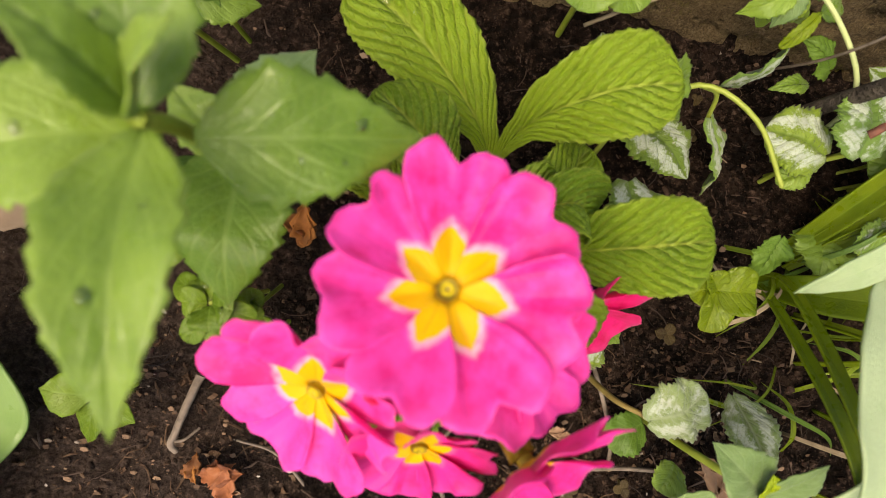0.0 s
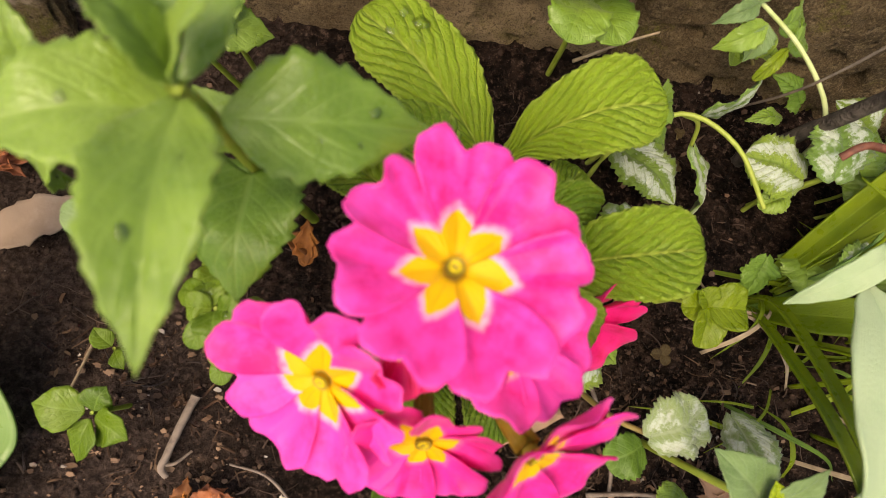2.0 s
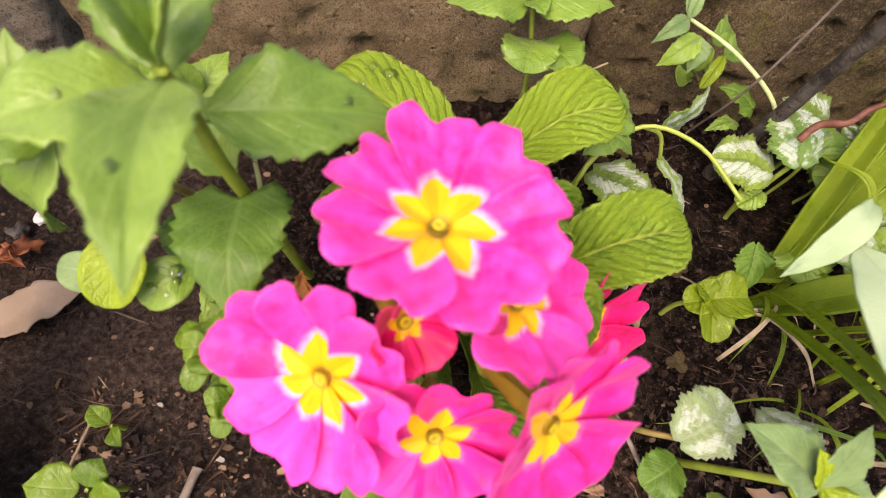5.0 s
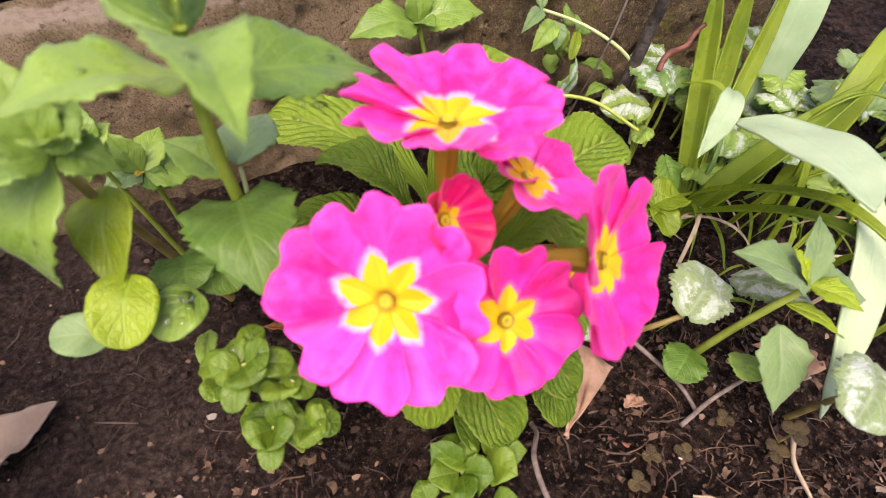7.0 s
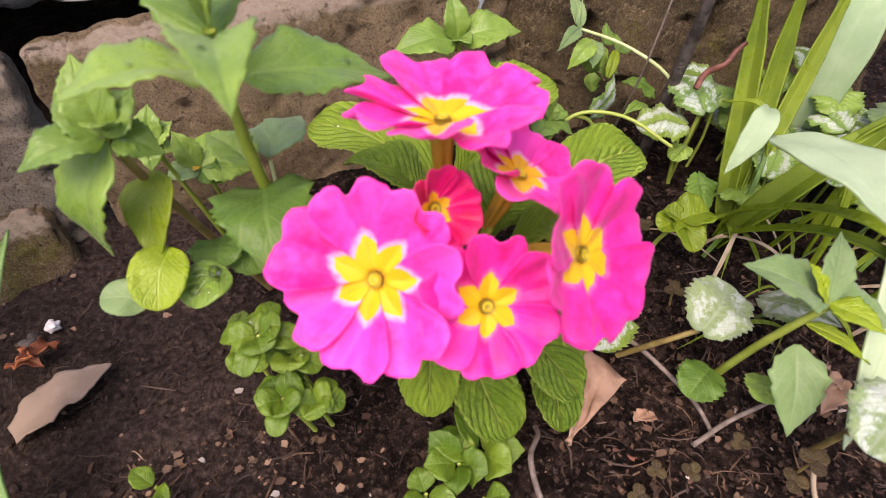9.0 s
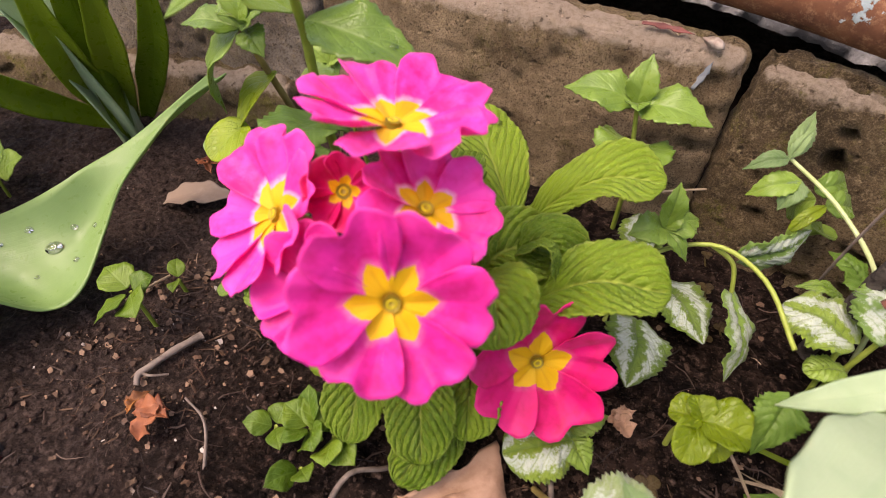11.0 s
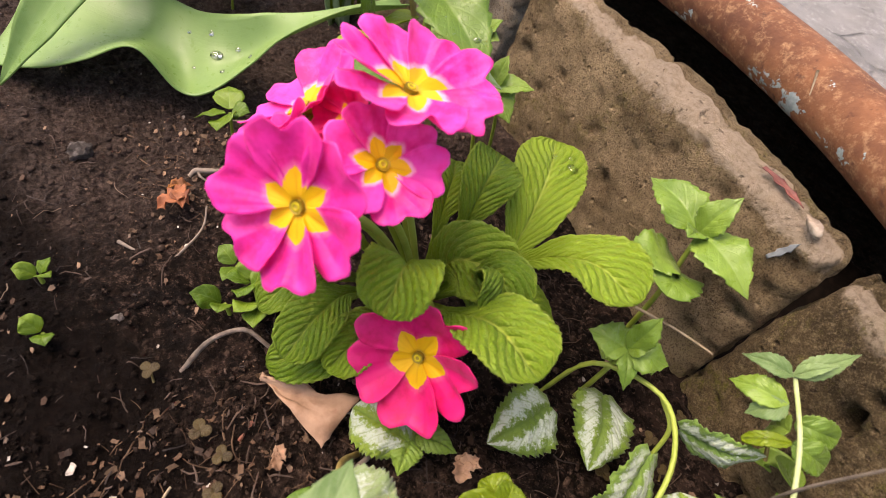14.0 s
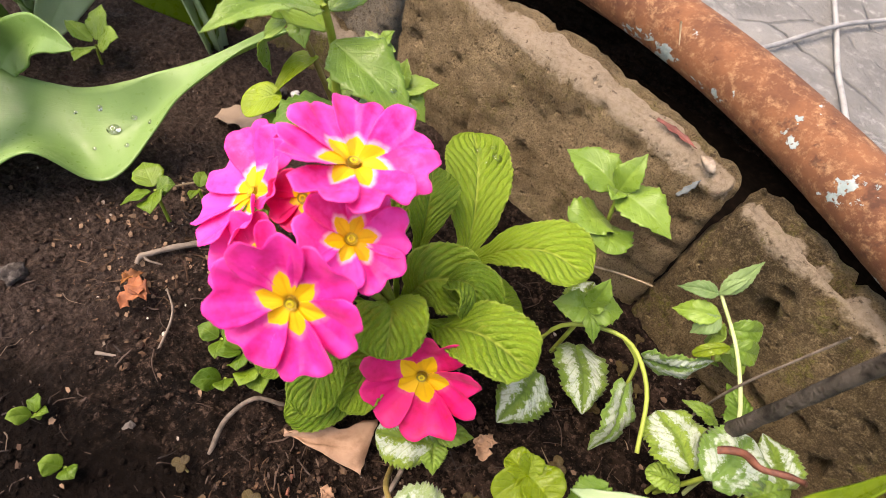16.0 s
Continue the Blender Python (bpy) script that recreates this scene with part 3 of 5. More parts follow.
def rough_block(parent, x0, x1, y0, depth, top, yaw, lean, material, seed, pits, label, cuts=84, skew=0.0, bowed=False):
    """A weathered kerb stone with chipped edges, pits and a leaning inner face; bowed: its back edge follows the pipe's bow."""
    bm = bmesh.new()
    bmesh.ops.create_cube(bm, size=2)
    bmesh.ops.subdivide_edges(bm, edges=bm.edges[:], cuts=cuts, use_grid_fill=True)
    length, low = x1 - x0, -0.07
    turn = Matrix.Rotation(radians(yaw), 3, "Z")
    pivot = Vector((x0 if yaw <= 0 else x1, y0, 0))
    verts, worn = [], []
    for v in bm.verts:
        c = v.co
        half = Vector((length / 2, depth / 2, (top - low) / 2))
        at = Vector([k * h for k, h in zip(c, half)])
        inner = Vector([max(0.005 - h, min(h - 0.005, k)) for k, h in zip(at, half)])
        q = at - inner
        c2 = inner + (q.normalized() * 0.005 if q.length > 1e-9 else q)
        p = Vector((x0, y0, low)) + half + c2
        p.x -= skew * (p.y - y0) * max(0.0, 0.5 - c.x)
        s = Vector((seed * 3.1, 0, 0))
        k = 0.0020 * noise.noise(p * 32 + s) + 0.0013 * noise.noise(p * 95 + s) + 0.0011 * noise.noise(p * 260 + s)
        hole = noise.noise(p * 120 + s * 2)
        k -= pits * max(0, hole - 0.33) * 0.012
        edge = max(0.0, 1 - min((top - p.z) / 0.012, 1)) * (1.0 if c.y < 0.0 else 0.25)
        k -= 0.0045 * edge * max(0, noise.noise(p * 75 + s * 5) + 0.2) + 0.0015 * edge * abs(noise.noise(p * 190 + s))
        n = q if q.length > 1e-9 else Vector((0, -1, 0))
        p += n.normalized() * k
        p.y += lean * max(0, p.z)
        w = turn @ (p - pivot) + pivot
        if bowed:
            front = y0 + lean * top + math.tan(radians(yaw)) * (w.x - pivot.x)
            w.y += (c.y + 1) / 2 * (max(front + 0.006, 0.1395 - 2.2 * (w.x + 0.015) ** 2) - front - depth)
        verts.append(w)
        worn.append(edge * max(0.0, 1 - max(0.0, p.y - y0 - lean * max(0, p.z) - 0.006) / 0.004))
    faces = [tuple(x.index for x in f.verts) for f in bm.faces]
    bm.free()
    return link_mesh("kerb_stone", verts, faces, material, parent, None, label, True, worn)


ground = tagged(link_mesh("ground", [(-60, -60, -0.06), (60, -60, -0.06), (60, 60, -0.035), (-60, 60, -0.06)], [(0, 1, 2, 3)], EARTH), "dark bare garden earth all round the bed", "ground", kind="structure")
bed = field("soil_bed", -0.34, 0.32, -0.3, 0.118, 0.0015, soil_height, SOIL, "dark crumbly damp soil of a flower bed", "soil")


def pipe_line(x):
    """How far north the pipe runs: a gentle bow, straight towards its ends."""
    d = max(-0.03, min(0.11, x))
    return 0.152 - 0.09 * d - 2.0 * d * d + (x - d) * (-0.09 - 4.0 * d)


def pavement():
    """A thick old concrete slab level with the kerb, its near edge following the pipe."""
    xs = [-3 + 0.095 * k for k in range(30)] + [-0.15 + 0.005 * k for k in range(60)] + [0.15 + 0.095 * k for k in range(30)]
    rows, low = [], []
    for x in xs:
        start = pipe_line(max(-0.14, min(0.14, x))) + 0.110
        col = []
        for j in range(60):
            p = Vector((x, start + 2.0 * (j / 59) ** 2.2, 0.047))
            p.z += 0.0025 * noise.noise(p * 45) + 0.0016 * noise.noise(p * 140)
            col.append(p)
        rows.append(col)
    verts, faces, _ = sheet(rows, [[(0, 0)] * 60 for _ in xs], 0.014)
    return tagged(link_mesh("pavement", verts, faces, CONCRETE), "rough cracked grey concrete beyond the kerb", "pavement", kind="structure")


slab = pavement()

# added floor for the gap, near black so its colour carries the shade
gap = field("gap_soil", -0.4, 0.4, 0.118, 0.30, 0.005, lambda x, y: -0.030 + 0.003 * noise.noise(Vector((x, y, 5)) * 60), GAP_SHADE, "earth strip coloured near black for the shade behind the kerb", "soil")
kerb = thing("kerb", (0, 0.115, 0), "weathered brown concrete kerb stones edging the flower bed", "kerb", kind="structure")
rough_block(kerb, -0.099, 0.0760, 0.1080, 0.0135, 0.0725, -3, 0.16, STONE, 1, 0.8, "smooth brown stone with a chipped pale edge", bowed=True)
rough_block(kerb, 0.0780, 0.26, 0.0985, 0.0170, 0.0725, -14, 0.16, STONE_MOSSY, 2, 2.6, "pitted brown stone", skew=0.18)
rough_block(kerb, -0.28, -0.104, 0.106, 0.03, 0.0660, 8, 0.22, STONE_GREY, 3, 0.9, "grey-brown stone with a broken end")
rough_block(kerb, -0.30, -0.112, 0.088, 0.03, 0.0230, 10, 0.5, STONE_MOSSY, 4, 1.6, "low dark mossy lump of stone", skew=-0.2)

pipe = thing("rusty_pipe", (0, 0.152, 0.077), "rusty steel pipe with flaking pale blue paint behind the kerb", "pipe")
rod(pipe, [(-0.24 + 0.40 * k / 20, pipe_line(-0.24 + 0.40 * k / 20), 0.089) for k in range(21)], 0.0117, 0.0117, RUST, "tube", n=110, sides=40, knobs=0.012, worn_side=(0, 1, 0))
fence = thing("wire_fence", (0.06, 0.30, 0.048), "loose grey galvanised fence wire on the concrete", "wire")
rod(fence, [(0.030, 0.240, 0.0500), (0.0380, 0.265, 0.0505), (0.0540, 0.321, 0.0525), (0.0706, 0.364, 0.0510), (0.09, 0.42, 0.0500)], 0.0014, 0.0014, WIRE, "strand")
rod(fence, [(0.034, 0.372, 0.0490), (0.0540, 0.3205, 0.0500), (0.0700, 0.2800, 0.0495), (0.0834, 0.2505, 0.0500), (0.092, 0.232, 0.0500)], 0.0014, 0.0014, WIRE, "strand")


def scatter(name, count, area, make, material, label, category):
    verts, faces = [], []
    for _ in range(count):
        x, y = rng.uniform(area[0], area[1]), rng.uniform(area[2], area[3])
        vs, fs = make(x, y, soil_height(x, y))
        faces += [tuple(k + len(verts) for k in f) for f in fs]
        verts += vs
    return tagged(link_mesh(name, verts, faces, material, None, None, "", name == "soil_crumbs"), label, category, kind="stuff")


def crumb(x, y, z):
    bm = bmesh.new()
    bmesh.ops.create_icosphere(bm, subdivisions=1, radius=1)
    r = 0.00020 + 0.0013 * rng.random() ** 6
    turn = Matrix.Rotation(rng.uniform(0, 6), 3, "Z")
    vs = [turn @ Vector((v.co.x * r * 1.3, v.co.y * r, v.co.z * r * 0.8)) * rng.uniform(0.55, 1.3) + Vector((x, y, z + r * 0.15)) for v in bm.verts]
    fs = [tuple(v.index for v in f.verts) for f in bm.faces]
    bm.free()
    return vs, fs


def clod(x, y, z):
    """A knobbly lump of earth."""
    bm = bmesh.new()
    bmesh.ops.create_icosphere(bm, subdivisions=2, radius=1)
    r = 0.0003 + 0.0010 * rng.random() ** 3
    seed = Vector((x * 900, y * 900, 1))
    vs = [v.co * (r * (1 + 0.9 * noise.noise(v.co * 1.5 + seed) + 0.6 * noise.noise(v.co * 3.7 + seed))) + Vector((x, y, z + r * 0.1)) for v in bm.verts]
    fs = [tuple(v.index for v in f.verts) for f in bm.faces]
    bm.free()
    return vs, fs


def sliver(x, y, z):
    long, wide = 0.0006 + 0.0065 * rng.random() ** 4, rng.uniform(0.00010, 0.00036)
    turn = Matrix.Rotation(rng.uniform(0, 6.3), 3, "Z") @ Matrix.Rotation(rng.uniform(-0.35, 0.35), 3, "Y")
    bend = rng.uniform(-0.3, 0.3) * long
    vs = []
    for s in (-1, 0, 1):
        for a, b in ((-1, 0), (0, 1), (1, 0), (0, -0.6)):
            vs.append(turn @ Vector((s * long, a * wide * (1.2 - 0.5 * abs(s)) + bend * s * s, b * wide * 0.5)) + Vector((x, y, z + 0.0007)))
    fs = [(0, 3, 2, 1), (8, 9, 10, 11)]
    for k in (0, 4):
        fs += [(k + a, k + (a + 1) % 4, k + 4 + (a + 1) % 4, k + 4 + a) for a in range(4)]
    return vs, fs


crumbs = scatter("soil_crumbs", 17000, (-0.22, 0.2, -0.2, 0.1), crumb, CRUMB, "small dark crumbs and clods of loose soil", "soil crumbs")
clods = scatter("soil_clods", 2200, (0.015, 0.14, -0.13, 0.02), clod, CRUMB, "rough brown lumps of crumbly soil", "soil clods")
roots = scatter("root_litter", 150, (0.02, 0.13, -0.11, 0.0), sliver, LITTER, "dense bits of roots, stalks and bark on soil", "litter")
litter = scatter("plant_litter", 330, (-0.2, 0.2, -0.18, 0.1), sliver, LITTER, "scattered bits of dead stalks, bark and dry leaves", "litter")


def bit(x, y, z):
    r = 0.0002 + 0.0014 * rng.random() ** 5
    a0 = rng.uniform(0, 6)
    vs = []
    for h in (0.0, 0.35):
        for k in range(5):
            a = a0 + k * 1.257
            s = r * rng.uniform(0.5, 1.3)
            vs.append(Vector((x + s * math.cos(a), y + 0.7 * s * math.sin(a), z + 0.0006 + h * r + 0.3 * r * math.sin(a))))
    return vs, [(4, 3, 2, 1, 0), (5, 6, 7, 8, 9)] + [(k, (k + 1) % 5, 5 + (k + 1) % 5, 5 + k) for k in range(5)]


bits = scatter("soil_bits", 900, (-0.17, 0.14, -0.14, 0.09), bit, BITS, "tiny tan and white flakes lying in the soil", "soil bits")

flecks = scatter("litter_flecks", 300, (-0.108, -0.050, -0.065, 0.0), bit, BITS, "patch of pale plant flecks beside the forked twig", "litter")
scatter("dry_chaff", 210, (-0.108, -0.045, -0.065, 0.005), sliver, STRAW_LITTER, "short dry stalk bits scattered round the twig", "litter")


def rootlet(x, y, z):
    """A fine curved root or dead stalk half lying on the soil."""
    long, r = rng.uniform(0.004, 0.016), rng.uniform(0.00012, 0.00030)
    a, turn = rng.uniform(0, 6.28), rng.uniform(-1.6, 1.6)
    p, vs = Vector((x, y, z + 0.0006)), []
    for k in range(7):
        d = Vector((math.cos(a + turn * k / 6), math.sin(a + turn * k / 6), 0))
        side = Vector((-d.y, d.x, 0))
        for c, s in ((1, 0), (0, 1), (-1, 0), (0, -1)):
            vs.append(p + (side * c + Vector((0, 0, s))) * (r * (1.1 - 0.1 * k)))
        p = p + d * (long / 6)
        p.z = soil_height(p.x, p.y) + 0.0005 + 0.0012 * math.sin(k * 0.9 + a)
    fs = [(0, 1, 2, 3), (27, 26, 25, 24)]
    for k in range(6):
        fs += [(4 * k + j, 4 * k + (j + 1) % 4, 4 * k + 4 + (j + 1) % 4, 4 * k + 4 + j) for j in range(4)]
    return vs, fs


def flake(x, y, z):
    """A small curled fragment of a dead leaf."""
    size, bend = 0.0005 + 0.0016 * rng.random() ** 3, rng.uniform(-0.5, 0.7)
    turn = Matrix.Rotation(rng.uniform(0, 6.3), 3, "Z") @ Matrix.Rotation(rng.uniform(-0.7, 0.7), 3, "X")
    grid = []
    for i in range(4):
        row = []
        for j in range(4):
            a, b = i / 3 * 2 - 1, j / 3 * 2 - 1
            edge = 1 - 0.45 * rng.random() * max(abs(a), abs(b))
            row.append(turn @ Vector((a * size * edge, b * size * 0.6 * edge, bend * size * a * a)) + Vector((x, y, z + 0.0009)))
        grid.append(row)
    vs, fs, _ = sheet(grid, [[(0, 0)] * 4] * 4, 0.00015)
    return vs, fs


def debris_material():
    g = Graph("dead_leaf_debris")
    k = g.island()
    colour = g.mix(g.step(k, 0.0, 0.55), (0.020, 0.010, 0.006), (0.090, 0.048, 0.026))
    colour = g.mix(g.step(k, 0.60, 0.95), colour, (0.100, 0.062, 0.036))
    colour = g.mix(g.step(k, 0.95, 0.97), colour, (0.46, 0.40, 0.34))
    colour = g.mix(g.math("MULTIPLY", g.step(g.noise(700, 4), 0.45, 0.7), 0.5), colour, (0.04, 0.02, 0.012))
    return g.paint(colour, 0.7, g.bump(g.noise(900, 4), 0.6, 0.0004), spec=0.25)


DEBRIS = debris_material()
debris = scatter("leaf_debris", 620, (0.022, 0.120, -0.125, -0.012), flake, DEBRIS, "curled brown and tan fragments of dead leaves", "leaf debris")
scatter("leaf_debris", 170, (-0.110, -0.030, -0.075, 0.010), flake, DEBRIS, "brown fragments of dead leaves beside the forked twig", "leaf debris")
stalks = scatter("dead_stalks", 170, (0.025, 0.120, -0.115, -0.015), rootlet, STRAW_LITTER, "thin bent pale brown stalks lying on soil", "stalks")
scatter("fine_roots", 420, (-0.13, 0.14, -0.13, 0.09), rootlet, LITTER, "fine curved dead roots and stalks on soil", "roots")


# ---- primrose in the middle of the bed ----
def petal(parent, centre, frame3, radius, count, k, spin, cup, material, seed, fat=1.0, cut=1.0):
    """One notched petal; frame3 holds the flower's two sides and its facing."""
    e1, e2, n = frame3
    mid = spin + 2 * math.pi * k / count
    nu, nv = 18, 22
    r_ = random.Random(seed * 31 + k)
    wide = math.pi / count * r_.uniform(1.24, 1.44) * fat
    size, tilt, lift = radius * r_.uniform(0.94, 1.05), r_.uniform(0.04, 0.11), r_.uniform(-0.06, 0.07)
    notch, ph = r_.uniform(0.09, 0.17) * cut, r_.uniform(0, 6)
    grid, uvg = [], []
    for i in range(nu + 1):
        u = i / nu
        row, uvr = [], []
        for j in range(nv + 1):
            v = 2 * j / nv - 1
            end = 1 - notch * math.exp(-(v / 0.23) ** 2) - 0.23 * abs(v) ** 4.2 + 0.014 * math.sin(v * 11 + ph * 2) + 0.006 * math.sin(v * 27 + ph)
            r = size * (0.07 + (end - 0.07) * u)
            spread = wide * (0.80 + 0.20 * min(1, u * 1.8) + 0.6 * (1 - fat) * (1 - u)) * (1 - 0.10 * u ** 3)
            a = mid + v * spread
            h = size * (cup * u ** 1.6 + lift * u + tilt * v * u + 0.045 * math.sin(v * 5 + ph) * u * u - 0.30 * max(0, 1 - abs(v) * 1.6) * u * (1 - u) * (0.5 + u) + 0.012 * math.sin(v * 13 + ph * 3) * u * u)
            h -= size * 0.07 * max(0, u - 0.75) / 0.25 * (0.3 + 0.7 * abs(v))
            h -= size * 0.05 * (1 - min(1, u / 0.18)) ** 2
            row.append(centre + e1 * (r * math.cos(a)) + e2 * (r * math.sin(a)) + n * h)
            uvr.append((r / size, 0.5 + 0.25 * v * spread / (math.pi / count)))
        grid.append(row)
        uvg.append(uvr)
    verts, faces, uvs = sheet(grid, uvg, 0.0002)
    return link_mesh("petal", verts, faces, material, parent, uvs)


def flower(plant, centre, facing, width, count, spin, material, cup=0.12, crown=(0.015, 0.015, 0.012), seed=1, tube=0.016, fat=1.0, cut=1.0, label="open pink flower with a yellow star eye"):
    c, n = Vector(centre), Vector(facing).normalized()
    e1 = n.cross(Vector((0.2, 0.9, 0.1))).normalized()
    e2 = n.cross(e1).normalized()
    n0 = c - n * tube
    stalk = rod(plant, [Vector(crown), Vector(crown).lerp(n0, 0.55) + Vector((0, 0, 0.006)), n0 - n * 0.003 + Vector((0, 0, -0.003)), n0], 0.0011, 0.0013, STEM, "flower", label, n=14)
    rod(stalk, [n0 - n * 0.002, n0 + n * 0.004, n0 + n * (tube * 0.86)], 0.0013, 0.0024, CALYX, "calyx", "ribbed olive green calyx", n=10, sides=30, knobs=0.05, ridges=0.16)
    rod(stalk, [n0 + n * (tube * 0.5), n0 + n * (tube * 0.8), c + n * 0.0004], 0.0014, 0.0017, TUBE, "corolla_tube", "golden yellow tube", n=8, sides=12)
    eye = [c + n * 0.0004 + e1 * (0.0008 * math.cos(t)) + e2 * (0.0008 * math.sin(t)) for t in [2 * math.pi * k / 16 for k in range(17)]]
    rod(stalk, eye, 0.00026, 0.00026, EYE, "eye", "raised ochre ring", n=32, sides=8)
    for k in range(count):
        petal(stalk, c, (e1, e2, n), width / 2, count, k, spin, cup, material, seed, fat, cut)
    return stalk


primrose = thing("primrose", (0.016, 0.014, 0), "pink primrose with yellow-eyed flowers and crinkled green leaves", "primrose")
flower(primrose, (0.0046, 0.0021, 0.0927), (0.08, 0.18, 0.97), 0.0422, 7, 0.35, PETAL_LIT, 0.25, seed=1)
flower(primrose, (-0.0180, -0.0165, 0.0727), (-0.42, -0.56, 0.71), 0.0398, 7, 0.1, PETAL_LIT, 0.27, seed=2)
flower(primrose, (0.0014, -0.0285, 0.0684), (-0.06, -0.73, 0.68), 0.0300, 6, 0.4, PETAL, 0.30, seed=3, tube=0.014)
flower(primrose, (0.0210, -0.0300, 0.0773), (0.44, -0.73, 0.52), 0.0384, 6, 0.9, PETAL, 0.26, seed=4)
flower(primrose, (0.0176, -0.0090, 0.0822), (0.42, -0.06, 0.90), 0.0298, 6, 0.2, PETAL_LIT, 0.28, seed=5, tube=0.014)
flower(primrose, (0.0462, -0.0036, 0.0340), (0.44, -0.75, 0.49), 0.0390, 5, 0.5, PETAL_DEEP, 0.34, seed=6, tube=0.014, fat=0.86, cut=1.4, label="small deep crimson pink flower low on the plant")
flower(primrose, (-0.0022, -0.0096, 0.0800), (0.30, -0.62, 0.56), 0.0175, 5, 0.2, PETAL_DEEP, 0.70, seed=7, tube=0.013, label="half-open crimson pink flower between the others")


def prim(spine, half, up=(0, 0, 1), cup=0.18, ruffle=0.10, seed=0, twist=0):
    return leaf(primrose, spine, half, "obovate", PRIMROSE, up, cup, 30, 0.025, ruffle, 15, 0.0010, 0, twist, 130, 28, 0.0004, seed=seed, quilted=True)


prim([(0.017, 0.022, 0.010), (0.0275, 0.0430, 0.036), (0.0445, 0.0480, 0.0570), (0.0625, 0.0500, 0.0600)], 0.0120, (0.15, -0.1, 1), seed=1)
lt = prim([(0.017, 0.026, 0.010), (0.0210, 0.0420, 0.0320), (0.004, 0.0640, 0.0440), (-0.0145, 0.0810, 0.0450)], 0.0138, (0.15, -0.15, 1), seed=2)
prim([(0.018, 0.016, 0.010), (0.035, 0.0125, 0.032), (0.053, 0.0120, 0.054), (0.0705, 0.0134, 0.0570)], 0.0117, (0.25, -0.1, 1), seed=3)
prim([(0.018, 0.018, 0.012), (0.028, 0.021, 0.042), (0.039, 0.0226, 0.053), (0.046, 0.019, 0.043)], 0.0085, (0.3, 0, 1), 0.3, seed=4)
prim([(0.018, 0.010, 0.012), (0.023, 0.001, 0.043), (0.032, -0.006, 0.060), (0.0385, -0.0135, 0.050)], 0.0105, (0.2, -0.2, 1), seed=5)
prim([(0.018, 0.016, 0.012), (0.022, 0.014, 0.035), (0.027, 0.018, 0.047), (0.038, 0.030, 0.044)], 0.012, (0.4, -0.3, 1), seed=6)
prim([(0.018, 0.018, 0.010), (0.028, 0.022, 0.028), (0.040, 0.028, 0.036), (0.050, 0.042, 0.032)], 0.010, (0.2, 0, 1), seed=7)
prim([(0.016, 0.008, 0.010), (0.017, -0.012, 0.028), (0.022, -0.024, 0.030), (0.028, -0.036, 0.021)], 0.0092, (0.2, -0.3, 1), seed=8)
prim([(0.014, 0.010, 0.010), (0.008, -0.010, 0.024), (0.004, -0.023, 0.026), (0.006, -0.038, 0.016)], 0.0092, (0, -0.3, 1), seed=9)
prim([(0.013, 0.010, 0.010), (0.002, -0.004, 0.032), (-0.006, -0.013, 0.031), (-0.012, -0.026, 0.021)], 0.0086, (-0.2, -0.3, 1), seed=10)
prim([(0.018, 0.006, 0.008), (0.024, -0.010, 0.014), (0.027, -0.024, 0.015), (0.022, -0.040, 0.010)], 0.0085, (0.3, -0.2, 1), seed=11)
prim([(0.018, 0.012, 0.010), (0.028, 0.000, 0.022), (0.032, -0.014, 0.029), (0.036, -0.026, 0.022)], 0.0085, (0.3, -0.2, 1), seed=12)
prim([(0.014, 0.018, 0.010), (0.010, 0.028, 0.038), (0.003, 0.038, 0.052), (-0.008, 0.050, 0.050)], 0.0100, (0.3, 0, 1), seed=13)
prim([(0.012, 0.018, 0.010), (0.000, 0.026, 0.030), (-0.010, 0.034, 0.040), (-0.022, 0.042, 0.036)], 0.0095, (0, 0.1, 1), seed=14)
prim([(0.020, 0.014, 0.010), (0.034, 0.004, 0.020), (0.043, -0.003, 0.022), (0.055, -0.008, 0.014)], 0.0075, (0.2, 0, 1), seed=15)
for u, v, r in ((0.80, 0.55, 0.0027), (0.88, 0.55, 0.0018), (0.87, 0.05, 0.0019), (0.72, -0.4, 0.0010), (0.92, -0.2, 0.0012), (0.76, 0.2, 0.0009)):
    bead(lt, u, v, r)


# ---- herbs ----
def herb_leaf(plant, base, tip, half, material=HERB, shape="ovate", rise=0.15, teeth=9, up=(0, 0, 1), cup=0.12, lobes=0.0, **k):
    a, b = Vector(base), Vector(tip)
    mid = a.lerp(b, 0.5) + Vector(up).normalized() * (rise * (b - a).length)
    return leaf(plant, [a, mid, b], half, shape, material, up, cup, teeth, 0.08, 0.08, 6, 0.0004, lobes, 0, 36, 12, 0.0003, **k)


tall = thing("leafy_herb", (-0.031, 0.033, 0), "tall green herb with toothed pointed leaves beside the primrose", "herb")
rod(tall, [(-0.031, 0.033, -0.002), (-0.0325, 0.029, 0.04), (-0.0345, 0.0265, 0.075), (-0.0345, 0.0255, 0.095), (-0.0335, 0.022, 0.110)], 0.0017, 0.0012, STEM)
herb_leaf(tall, (-0.0335, 0.0215, 0.108), (-0.0328, -0.0138, 0.1135), 0.0072, up=(0.12, -0.08, 1), rise=0.14, cup=0.3)
herb_leaf(tall, (-0.0350, 0.0235, 0.100), (-0.0615, 0.0170, 0.1050), 0.0098, up=(-0.1, 0, 1))
herb_leaf(tall, (-0.0310, 0.0230, 0.0990), (0.0018, 0.0265, 0.0890), 0.0098, up=(-0.15, -0.25, 1), rise=0.1)
